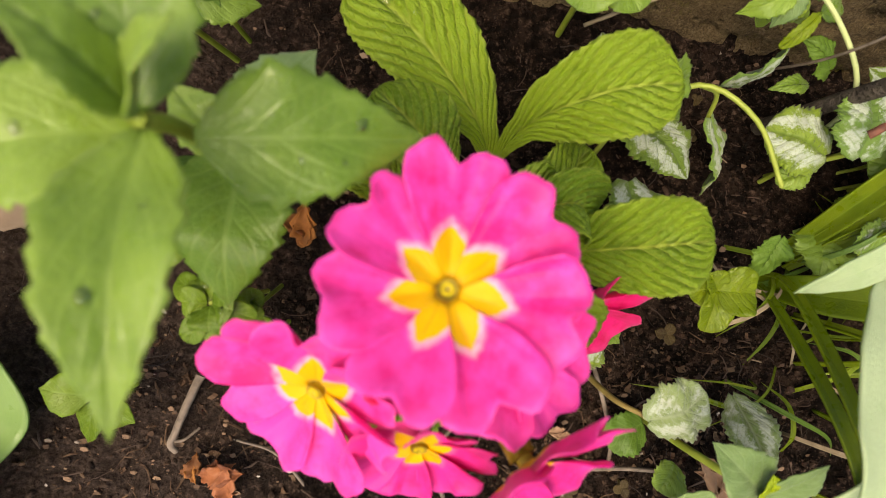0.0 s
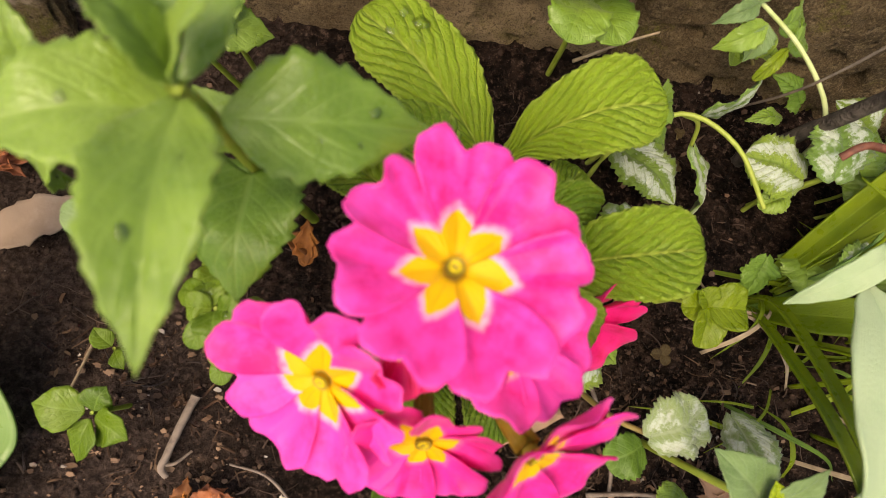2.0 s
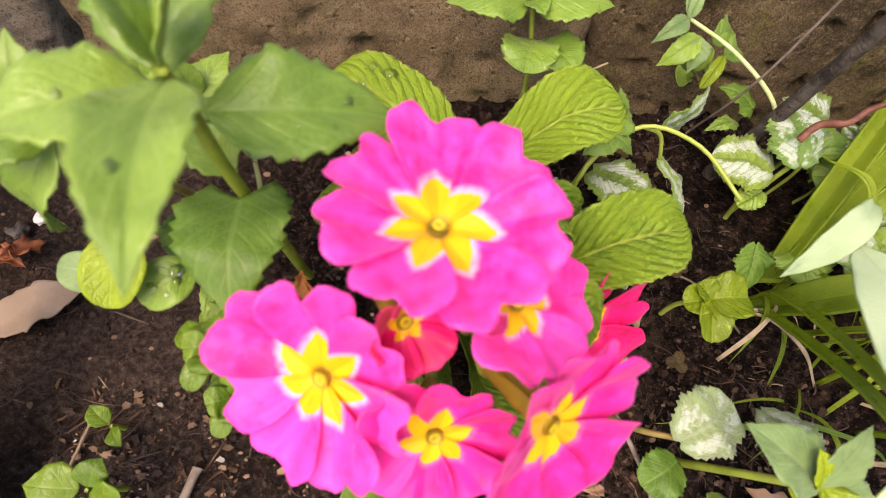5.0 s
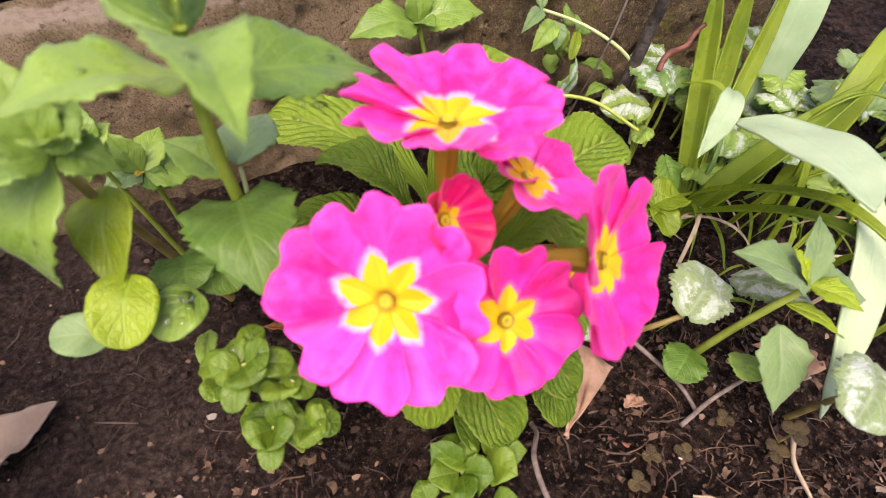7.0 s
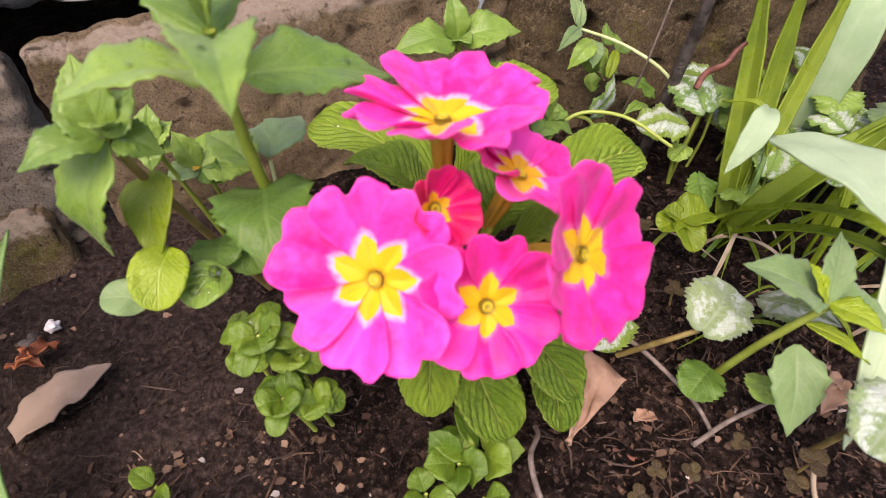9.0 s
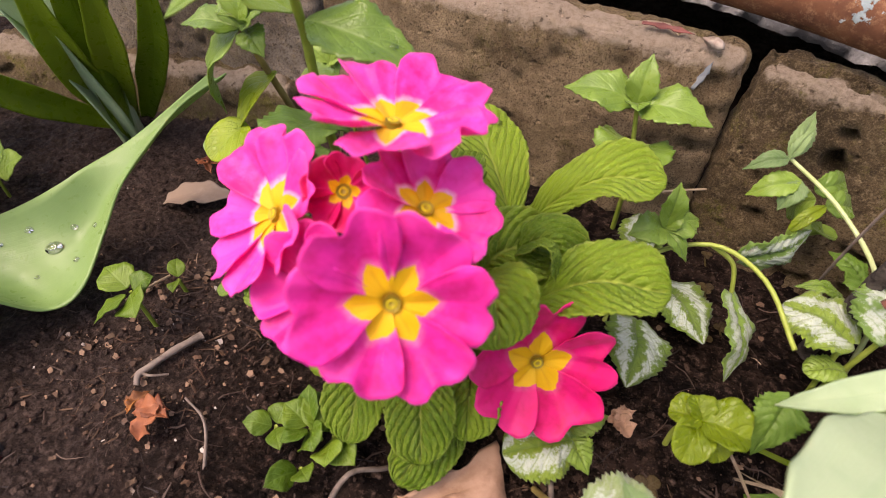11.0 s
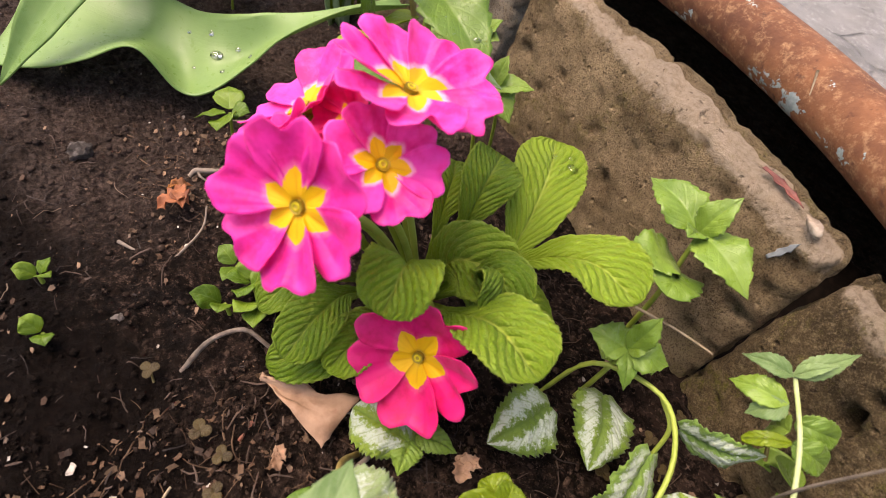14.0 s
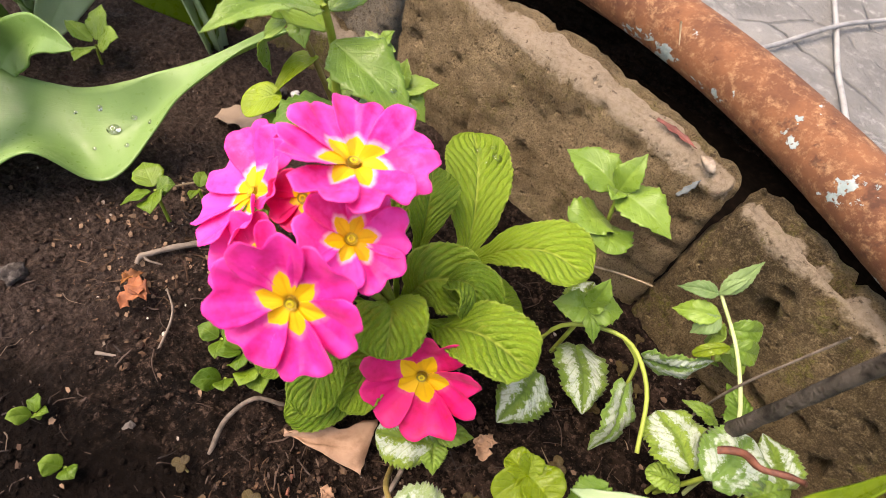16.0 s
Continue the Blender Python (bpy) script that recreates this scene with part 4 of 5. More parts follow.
herb_leaf(tall, (-0.0340, 0.0240, 0.107), (-0.0360, 0.0490, 0.1080), 0.0090, up=(0, 0.1, 1))
herb_leaf(tall, (-0.0335, 0.0225, 0.110), (-0.0420, 0.0300, 0.1230), 0.0045, up=(0.3, 0.3, 1))
herb_leaf(tall, (-0.0335, 0.0225, 0.110), (-0.0250, 0.0290, 0.1210), 0.0045, up=(-0.3, 0.3, 1))
herb_leaf(tall, (-0.0345, 0.0250, 0.068), (-0.0364, -0.0010, 0.0650), 0.0118, HERB_DARK, "heart", 0.18, 10, lobes=0.16, cup=0.05)
herb_leaf(tall, (-0.0315, 0.0330, 0.0710), (-0.0195, 0.0500, 0.0690), 0.0075, HERB_PALE, "ovate", 0.1, 7)
herb_leaf(tall, (-0.0345, 0.0280, 0.073), (-0.0440, 0.0390, 0.0780), 0.0055, HERB, "ovate", 0.1, 6)
for k, u, v, r in ((0, 0.55, 0.3, 0.0011), (0, 0.3, -0.4, 0.0007), (2, 0.45, 0.3, 0.0009), (2, 0.7, -0.3, 0.0012), (2, 0.62, 0.5, 0.0008), (1, 0.5, 0.2, 0.0010), (3, 0.4, -0.3, 0.0008)):
    bead([o for o in tall.children if o.name.startswith("leaf")][k], u, v, r)
rod(tall, [(-0.033, 0.029, 0.055), (-0.0315, 0.031, 0.064), (-0.031, 0.033, 0.070)], 0.0006, 0.0005, STEM_PALE, "petiole")

left = thing("leafy_herb", (-0.050, 0.042, 0), "bushy green herb with drooping toothed leaves by the kerb", "herb")
rod(left, [(-0.046, 0.052, -0.002), (-0.053, 0.046, 0.030), (-0.0600, 0.036, 0.070), (-0.0615, 0.0300, 0.0890)], 0.0014, 0.0010, STEM_BROWN)
LC = (-0.0613, 0.0296, 0.0885)
herb_leaf(left, LC, (-0.0772, 0.0235, 0.0890), 0.0060, up=(0, -0.2, 1))
droop = herb_leaf(left, LC, (-0.0728, 0.0250, 0.0600), 0.0076, up=(-0.6, -0.6, 0.5), rise=0.2)
herb_leaf(left, LC, (-0.0615, 0.0390, 0.1030), 0.0052, up=(0, -0.6, 0.8))
herb_leaf(left, LC, (-0.0530, 0.0350, 0.0950), 0.0050, up=(0, -0.5, 1))
herb_leaf(left, LC, (-0.0680, 0.0380, 0.0960), 0.0050, up=(0, -0.4, 1))
herb_leaf(left, (-0.0600, 0.0310, 0.0890), (-0.0610, 0.0230, 0.0950), 0.0036, up=(0, -0.5, 1))
herb_leaf(left, (-0.0600, 0.0310, 0.0880), (-0.0520, 0.0270, 0.0830), 0.0046, up=(0, -0.5, 1))
leaf(left, [(-0.0575, 0.0360, 0.0730), (-0.0605, 0.0270, 0.0690), (-0.0630, 0.0175, 0.0590)], 0.0074, "ovate", OLIVE, (-0.4, -0.6, 0.6), 0.25, nu=30, nv=12)
leaf(left, [(-0.0695, 0.0170, 0.0490), (-0.0740, 0.0185, 0.0515), (-0.0798, 0.0202, 0.0520)], 0.0048, "round", HERB_PALE, (0, -0.4, 1), 0.15)
leaf(left, [(-0.0595, 0.0205, 0.0620), (-0.0625, 0.0145, 0.0605), (-0.0652, 0.0072, 0.0560)], 0.0068, "round", YELLOW_GREEN, (0, -0.5, 1), 0.2)
wet = leaf(left, [(-0.0490, 0.0155, 0.0535), (-0.0540, 0.0125, 0.0550), (-0.0595, 0.0085, 0.0530)], 0.0058, "round", HERB, (0, -0.3, 1), 0.15)
for u, v, r in ((0.28, 0.3, 0.0019), (0.34, -0.2, 0.0012), (0.72, 0.2, 0.0017), (0.62, -0.4, 0.0011), (0.5, 0.5, 0.0009)):
    bead(wet, u, v, r)
for u, v, r in ((0.7, 0.2, 0.0011), (0.78, -0.1, 0.0009), (0.5, -0.4, 0.0009)):
    bead(droop, u, v, r)
herb_leaf(left, (-0.0480, 0.0350, 0.0480), (-0.0420, 0.0200, 0.0440), 0.0070, HERB_DARK, "round")
herb_leaf(left, (-0.0500, 0.0330, 0.0480), (-0.0520, 0.0200, 0.0500), 0.0072, HERB_DARK, "round")
herb_leaf(left, (-0.0540, 0.0300, 0.0180), (-0.0580, 0.0140, 0.0200), 0.0030, HERB, "ovate")

small = thing("leafy_herb", (-0.058, 0.078, 0), "small green sprout with rounded leaves at the kerb foot", "herb")
rod(small, [(-0.056, 0.078, -0.002), (-0.060, 0.074, 0.030), (-0.0632, 0.0695, 0.0585)], 0.0010, 0.0007, STEM)
for tip, half in (((-0.0600, 0.0745, 0.0690), 0.0042), ((-0.0555, 0.0720, 0.0630), 0.0040), ((-0.0720, 0.0695, 0.0640), 0.0040), ((-0.0655, 0.0635, 0.0535), 0.0040), ((-0.0580, 0.0670, 0.0560), 0.0034)):
    herb_leaf(small, (-0.0632, 0.0695, 0.0590), tip, half, HERB, "ovate", 0.1, 7, up=(0, -0.4, 1))
pair = thing("leafy_herb", (-0.052, 0.084, 0), "green sprout with broad pointed leaves and an orange tip", "herb")
rod(pair, [(-0.0520, 0.0843, -0.002), (-0.0535, 0.0813, 0.028), (-0.0550, 0.0763, 0.0411)], 0.0009, 0.0007, STEM)
for tip, half, m in (((-0.0590, 0.0823, 0.0536), 0.0046, HERB), ((-0.0400, 0.0783, 0.0336), 0.0068, HERB), ((-0.0460, 0.0908, 0.0446), 0.0056, HERB), ((-0.0655, 0.0733, 0.0426), 0.0046, HERB_PALE), ((-0.0490, 0.0723, 0.0356), 0.0046, HERB_DARK), ((-0.0565, 0.0728, 0.0431), 0.0012, TUBE)):
    herb_leaf(pair, (-0.0550, 0.0763, 0.0416), tip, half, m, "ovate", 0.1, 7, up=(0, -0.4, 1))


def clump(base, centre, tips, half, material, label, shape="round", stem_material=STEM, up=(0, -0.2, 1)):
    plant = thing("seedling", base, label, "seedling")
    c = Vector(centre)
    rod(plant, [Vector(base) - Vector((0, 0, 0.002)), Vector(base).lerp(c, 0.5), c], 0.0008, 0.0006, stem_material, n=8, sides=6)
    for k, tip in enumerate(tips):
        t = Vector(tip)
        a = c.lerp(t, 0.12)
        leaf(plant, [a, a.lerp(t, 0.55) + Vector((0, 0, 0.0012)), t], half * (1, 0.85, 1.1, 0.75)[k % 4], shape, material, Vector(up) + Vector((0.55 * math.cos(2.4 * k), 0.55 * math.sin(2.4 * k), 0)), 0.08, 0, 0.0, 0.06, 5, 0.0002, 0, 0, 26, 10, 0.0003, seed=k)
    return plant


def cress(base, centre, spread, count, seed):
    """A low cushion of small round leaves in two tiers."""
    r_ = random.Random(seed)
    tips = []
    for k in range(count):
        a, far = k * 2.4 + r_.uniform(-0.3, 0.3), spread * (1.0 if k % 2 else 0.62)
        tips.append((centre[0] + far * math.cos(a), centre[1] + far * math.sin(a), centre[2] + (-0.002 if k % 2 else 0.002) + r_.uniform(-0.002, 0.002)))
    plant = clump(base, centre, tips, 0.0041, SEEDLING, "low bright green seedling with round leaves in the soil")
    blades = [o for o in plant.children if o.name.startswith("leaf")]
    for o in blades[::3]:
        bead(o, 0.5, 0.2, 0.0010)


cress((-0.044, 0.002, 0), (-0.0465, -0.0010, 0.0455), 0.0105, 8, 1)
cress((-0.043, -0.008, 0), (-0.0465, -0.0100, 0.0280), 0.0100, 8, 2)
cress((-0.038, -0.008, 0), (-0.0390, -0.0130, 0.0260), 0.0075, 6, 3)
cress((-0.040, 0.004, 0), (-0.0410, -0.0050, 0.0380), 0.0078, 6, 4)
clump((-0.052, 0.012, 0), (-0.053, 0.012, 0.018), [(-0.060, 0.008, 0.022), (-0.050, 0.004, 0.022), (-0.058, 0.018, 0.02)], 0.0035, SEEDLING, "tiny green seedling in the soil")
clump((-0.083, -0.027, 0), (-0.084, -0.027, 0.020), [(-0.098, -0.024, 0.022), (-0.088, -0.040, 0.016), (-0.074, -0.034, 0.020), (-0.080, -0.020, 0.022)], 0.0062, SEEDLING, "light green seedling with nibbled leaves in the soil", "ovate")
clump((-0.086, -0.010, 0), (-0.087, -0.010, 0.006), [(-0.092, -0.004, 0.009), (-0.083, -0.016, 0.007)], 0.0032, SEEDLING, "tiny green seedling in the soil", "ovate")
clump((-0.006, -0.036, 0), (-0.008, -0.037, 0.009), [(-0.0175, -0.035, 0.013), (-0.012, -0.045, 0.012), (-0.002, -0.043, 0.012), (-0.003, -0.031, 0.013), (-0.013, -0.028, 0.016)], 0.0050, SEEDLING, "light green toothed seedling under the primrose", "ovate")
clump((-0.001, -0.035, 0), (-0.001, -0.036, 0.008), [(-0.0140, -0.029, 0.014), (0.0075, -0.033, 0.014), (0.0035, -0.0455, 0.013), (-0.004, -0.024, 0.016), (0.010, -0.041, 0.011)], 0.0052, SEEDLING, "light green toothed seedling under the primrose", "ovate")
clump((-0.004, -0.046, 0), (-0.005, -0.047, 0.006), [(-0.0085, -0.0565, 0.012), (0.001, -0.050, 0.011)], 0.0042, SEEDLING, "light green seedling with long leaves under the primrose", "ovate")
clump((-0.034, -0.098, 0), (-0.034, -0.098, 0.004), [(-0.036, -0.104, 0.008), (-0.030, -0.094, 0.007), (-0.039, -0.094, 0.006)], 0.0030, SEEDLING, "tiny green seedling in the soil", "ovate")
clump((-0.012, -0.098, 0), (-0.012, -0.098, 0.004), [(-0.016, -0.102, 0.009), (-0.006, -0.097, 0.006)], 0.0036, SEEDLING, "tiny green seedling in the soil", "ovate")
clump((-0.020, -0.040, 0), (-0.019, -0.040, 0.006), [(-0.027, -0.044, 0.009), (-0.012, -0.046, 0.009), (-0.019, -0.033, 0.008)], 0.0038, SEEDLING, "tiny green seedling in the soil", "ovate")

sprout = thing("leafy_herb", (0.052, 0.0905, 0), "bright green sprout with pointed leaves against the kerb", "herb")
rod(sprout, [(0.052, 0.0905, -0.002), (0.051, 0.0905, 0.03), (0.047, 0.0925, 0.056)], 0.0011, 0.0008, STEM)
MC = (0.0465, 0.0925, 0.057)
herb_leaf(sprout, MC, (0.0206, 0.0940, 0.0565), 0.0085, up=(0, -0.35, 1), teeth=8)
herb_leaf(sprout, MC, (0.0718, 0.0890, 0.0570), 0.0085, up=(0, -0.35, 1), teeth=8)
herb_leaf(sprout, MC, (0.0468, 0.1000, 0.0720), 0.0055, up=(0, -0.9, 0.5), teeth=8)
herb_leaf(sprout, MC, (0.0480, 0.0830, 0.0600), 0.0040, up=(0, -0.35, 1), teeth=8)
herb_leaf(sprout, (0.049, 0.090, 0.044), (0.0420, 0.0730, 0.0480), 0.0090, HERB, "round", 0.15, 6)
herb_leaf(sprout, (0.050, 0.090, 0.042), (0.0590, 0.0740, 0.0470), 0.0085, HERB, "round", 0.15, 6)

pale = thing("pale_shoot", (0.135, 0.045, 0), "pale hairy shoot with curled young leaves by the kerb", "shoot")
rod(pale, [(0.134, 0.050, 0.0), (0.130, 0.054, 0.028), (0.1236, 0.0606, 0.042), (0.110, 0.0735, 0.051), (0.0945, 0.085, 0.056)], 0.0008, 0.0006, STEM_PALE)
P1 = (0.0950, 0.0835, 0.056)
herb_leaf(pale, P1, (0.0838, 0.0798, 0.0507), 0.0030, HERB_PALE, "ovate", 0.2, up=(0, -0.5, 1))
herb_leaf(pale, P1, (0.0985, 0.1000, 0.0640), 0.0032, HERB_PALE, "ovate", 0.1, up=(0, -0.8, 0.6))
herb_leaf(pale, P1, (0.0985, 0.0900, 0.0640), 0.0020, HERB_PALE, "ovate", 0.1, up=(-0.4, -0.8, 0.6))
herb_leaf(pale, (0.1003, 0.0802, 0.0515), (0.0875, 0.0765, 0.0440), 0.0042, HERB, "ovate", 0.2, up=(-0.3, -0.6, 0.7))
herb_leaf(pale, (0.1003, 0.0802, 0.0515), (0.0970, 0.0730, 0.0440), 0.0040, HERB_PALE, "ovate", 0.15, up=(-0.2, -0.6, 0.7))
herb_leaf(pale, (0.1046, 0.0795, 0.0500), (0.1130, 0.0880, 0.0500), 0.0042, HERB, "round", 0.15, up=(0.3, -0.6, 0.7))
herb_leaf(pale, (0.1085, 0.0755, 0.0480), (0.1170, 0.0830, 0.0450), 0.0044, HERB, "round", 0.15, up=(0.2, -0.5, 0.8))
herb_leaf(pale, (0.106, 0.078, 0.048), (0.1030, 0.0860, 0.0360), 0.0048, HERB, "round", 0.15, up=(-0.5, -0.6, 0.5))
herb_leaf(pale, (0.1085, 0.0755, 0.0480), (0.1020, 0.0690, 0.0410), 0.0022, OLIVE, "round", 0.15, up=(-0.3, -0.5, 0.6))
leaf(pale, [(0.110, 0.080, 0.036), (0.1165, 0.0860, 0.030), (0.1120, 0.0900, 0.024), (0.1080, 0.0840, 0.024)], 0.0042, "round", HERB, (0, -0.3, 1), 0.4)
rod(pale, [(0.102, 0.082, 0.048), (0.105, 0.082, 0.038), (0.110, 0.080, 0.032)], 0.0007, 0.0006, STEM_BROWN, "petiole")


# ---- dead-nettle with silver-marked leaves ----
def nettle_leaf(plant, base, tip, half, material=SILVER, shape="heart", rise=0.16, up=(0, 0, 1), lobes=0.06, cup=-0.14, **k):
    a, b = Vector(base), Vector(tip)
    mid = a.lerp(b, 0.5) + Vector(up).normalized() * (rise * (b - a).length)
    return leaf(plant, [a, mid, b], half, shape, material, up, cup, 14, 0.08, 0.13, 8, 0.0012, lobes, 0, 56, 14, 0.0003, **k)


nettle = thing("dead_nettle", (0.062, 0.048, 0), "trailing dead-nettle with silver-marked toothed leaves", "dead-nettle")
rod(nettle, [(0.060, 0.044, 0.0), (0.064, 0.052, 0.026), (0.0825, 0.0605, 0.034), (0.098, 0.050, 0.036), (0.1085, 0.032, 0.031)], 0.0009, 0.0007, STEM)
rod(nettle, [(0.083, 0.0605, 0.034), (0.091, 0.060, 0.029), (0.0948, 0.0565, 0.018)], 0.0008, 0.0007, STEM, "petiole")
nettle_leaf(nettle, (0.1080, 0.0170, 0.0300), (0.1040, 0.0040, 0.0180), 0.0066, HERB_DARK, "ovate", up=(0.2, 0.2, 1))
nettle_leaf(nettle, (0.0940, 0.0555, 0.0205), (0.1000, 0.0345, 0.0030), 0.0085, HALF_SILVER, "oval", up=(0.8, -0.35, 0.45))
nettle_leaf(nettle, (0.0924, 0.0623, 0.0306), (0.1085, 0.0740, 0.0395), 0.0066, HALF_SILVER, "oval", up=(0.55, -0.75, 0.15))
nettle_leaf(nettle, (0.0690, 0.0360, 0.0160), (0.0710, 0.0120, 0.0140), 0.0105, SILVER, "oval", up=(0.3, 0, 1))
nettle_leaf(nettle, (0.0720, 0.0580, 0.0130), (0.0900, 0.0380, 0.0130), 0.0105, SILVER, "oval", up=(0.1, 0, 1))
nettle_leaf(nettle, (0.0640, 0.0640, 0.0180), (0.0600, 0.0820, 0.0200), 0.0080, SILVER, "oval", up=(0, 0, 1))
nettle2 = thing("dead_nettle", (0.125, 0.044, 0), "dead-nettle with round silver-marked leaves on upright stems", "dead-nettle")
rod(nettle2, [(0.124, 0.040, 0.0), (0.123, 0.042, 0.016), (0.1225, 0.0435, 0.029)], 0.0009, 0.0008, STEM)
nettle_leaf(nettle2, (0.1235, 0.0420, 0.0300), (0.1060, 0.0500, 0.0290), 0.0105, SILVER, "round", up=(-0.1, 0.0, 1))
rod(nettle2, [(0.126, 0.042, 0.0), (0.127, 0.042, 0.02), (0.1275, 0.0415, 0.034)], 0.0009, 0.0008, STEM)
nettle_leaf(nettle2, (0.1285, 0.0400, 0.0360), (0.1300, 0.0590, 0.0400), 0.0100, HALF_SILVER, "round", up=(-0.1, -0.3, 1))
nettle_leaf(nettle2, (0.1260, 0.0400, 0.0200), (0.1160, 0.0360, 0.0190), 0.0045, HERB, "round")
nettle_leaf(nettle2, (0.1300, 0.0700, 0.0260), (0.1180, 0.0780, 0.0300), 0.0055, HERB_DARK, "heart")
nettle_leaf(nettle2, (0.1240, 0.0660, 0.0240), (0.1110, 0.0640, 0.0240), 0.0032, HERB, "ovate")
nettle3 = thing("dead_nettle", (0.047, -0.010, 0), "small dead-nettle with one silver leaf under the primrose", "dead-nettle")
rod(nettle3, [(0.052, -0.002, 0.0), (0.056, -0.006, 0.008), (0.060, -0.010, 0.010)], 0.0008, 0.0007, STEM)
nettle_leaf(nettle3, (0.0610, -0.0090, 0.0110), (0.0450, -0.0200, 0.0090), 0.0095, SILVER, "round", up=(0.2, -0.1, 1))
nettle_leaf(nettle3, (0.0600, -0.0080, 0.0100), (0.0680, -0.0150, 0.0080), 0.0050, HERB, "ovate")
nettle_leaf(nettle3, (0.0590, -0.0060, 0.0100), (0.0690, 0.0040, 0.0080), 0.0045, HERB, "ovate")

rosette = thing("leafy_herb", (0.066, 0.050, 0), "light green four-leaved sprout among the dead-nettle", "herb")
rod(rosette, [(0.066, 0.057, -0.002), (0.067, 0.056, 0.02), (0.0676, 0.0555, 0.0390)], 0.0010, 0.0008, STEM)
for tip, half in (((0.0764, 0.0505, 0.0330), 0.0034), ((0.0765, 0.0652, 0.0386), 0.0060), ((0.0668, 0.0600, 0.0545), 0.0042), ((0.0575, 0.0480, 0.0390), 0.0060), ((0.0710, 0.0590, 0.0450), 0.0030)):
    herb_leaf(rosette, (0.0676, 0.0555, 0.0395), tip, half, HERB, "ovate", 0.12, 5, up=(0.2, -0.3, 1))
curl = thing("leafy_herb", (0.088, 0.004, 0), "small yellowish green sprout with cupped round leaves", "herb")
rod(curl, [(0.087, 0.006, -0.002), (0.0865, 0.0055, 0.014), (0.0890, 0.0020, 0.0270)], 0.0009, 0.0007, STEM)
for tip, half in (((0.1000, 0.0010, 0.0290), 0.0072), ((0.0860, -0.0100, 0.0260), 0.0050), ((0.0810, 0.0020, 0.0270), 0.0048), ((0.0860, 0.0070, 0.0300), 0.0040), ((0.0950, -0.0050, 0.0240), 0.0048)):
    herb_leaf(curl, (0.0890, 0.0020, 0.0280), tip, half, OLIVE, "round", 0.1, 0, cup=0.4)


# ---- tulips ----
def tulip_leaf(plant, spine, half, material=TULIP, up=(0, 0, 1), cup=0.25, ruffle=0.05, twist=0, label="", nu=44, shape="strap"):
    return leaf(plant, spine, half, shape, material, up, cup, 0, 0, ruffle, 0, 0, 0, twist, nu, 14, 0.0007, label=label)


east = thing("tulip", (0.124, 0.012, 0), "clump of tulip leaves, green stalks and pale blue-green blades", "tulip")
tulip_leaf(east, [(0.130, 0.014, 0.0), (0.1345, 0.0205, 0.010), (0.1463, 0.0399, 0.040), (0.1497, 0.0492, 0.060), (0.150, 0.056, 0.080)], 0.0044, TULIP_GREEN, (-0.8, -0.5, 0.3), 0.7)
tulip_leaf(east, [(0.132, 0.013, 0.0), (0.140, 0.022, 0.014), (0.154, 0.0370, 0.040), (0.160, 0.0450, 0.060), (0.163, 0.050, 0.082)], 0.0041, TULIP_GREEN, (-0.6, -0.7, 0.3), 0.7)
tulip_leaf(east, [(0.132, 0.010, 0.0), (0.145, 0.021, 0.018), (0.1622, 0.0323, 0.040), (0.1726, 0.0390, 0.060), (0.182, 0.045, 0.085)], 0.0036, TULIP_GREEN, (-0.6, -0.7, 0.3), 0.7)
tulip_leaf(east, [(0.120, 0.004, 0.0), (0.128, 0.000, 0.020), (0.146, -0.004, 0.042), (0.170, -0.006, 0.060)], 0.0065, TULIP_GREEN, (-0.4, 0.2, 1), 0.4)
tulip_leaf(east, [(0.122, 0.008, 0.0), (0.1185, 0.002, 0.020), (0.1085, -0.0242, 0.049), (0.106, -0.045, 0.058), (0.104, -0.080, 0.050)], 0.0022, TULIP_GREEN, (-0.3, 0.3, 1), 0.5)
tulip_leaf(east, [(0.120, 0.006, 0.0), (0.1155, -0.004, 0.017), (0.1090, -0.030, 0.045), (0.112, -0.052, 0.049), (0.120, -0.090, 0.040)], 0.0022, TULIP_GREEN, (-0.3, 0.3, 1), 0.5)
tulip_leaf(east, [(0.1293, 0.0175, 0.0510), (0.1205, 0.0118, 0.0535), (0.1100, 0.0060, 0.0510), (0.0983, 0.0014, 0.0459)], 0.0044, TULIP_PALE, (-0.2, -0.3, 1), 0.3, label="pale folded leaf tip")
tulip_leaf(east, [(0.1208, 0.0080, 0.0484), (0.1160, -0.0050, 0.0565), (0.1070, -0.0200, 0.0650), (0.0965, -0.0345, 0.0715), (0.0860, -0.0465, 0.0740)], 0.0115, TULIP_PALE, (-0.2, -0.1, 1), 0.15, shape="lens", label="broad pale blue-green blade")
tulip_leaf(east, [(0.178, 0.030, 0.0), (0.184, 0.036, 0.045), (0.196, 0.046, 0.072), (0.220, 0.062, 0.072)], 0.0095, TULIP_PALE, (-0.6, -0.4, 0.6), 0.25)
tulip_leaf(east, [(0.158, -0.006, 0.0), (0.168, -0.004, 0.04), (0.190, 0.004, 0.062), (0.220, 0.014, 0.060)], 0.0058, TULIP_GREEN, (-0.6, 0.0, 0.8), 0.25)
east2 = thing("tulip", (0.145, -0.045, 0), "young tulip with pale blades and thin green grassy leaves", "tulip")
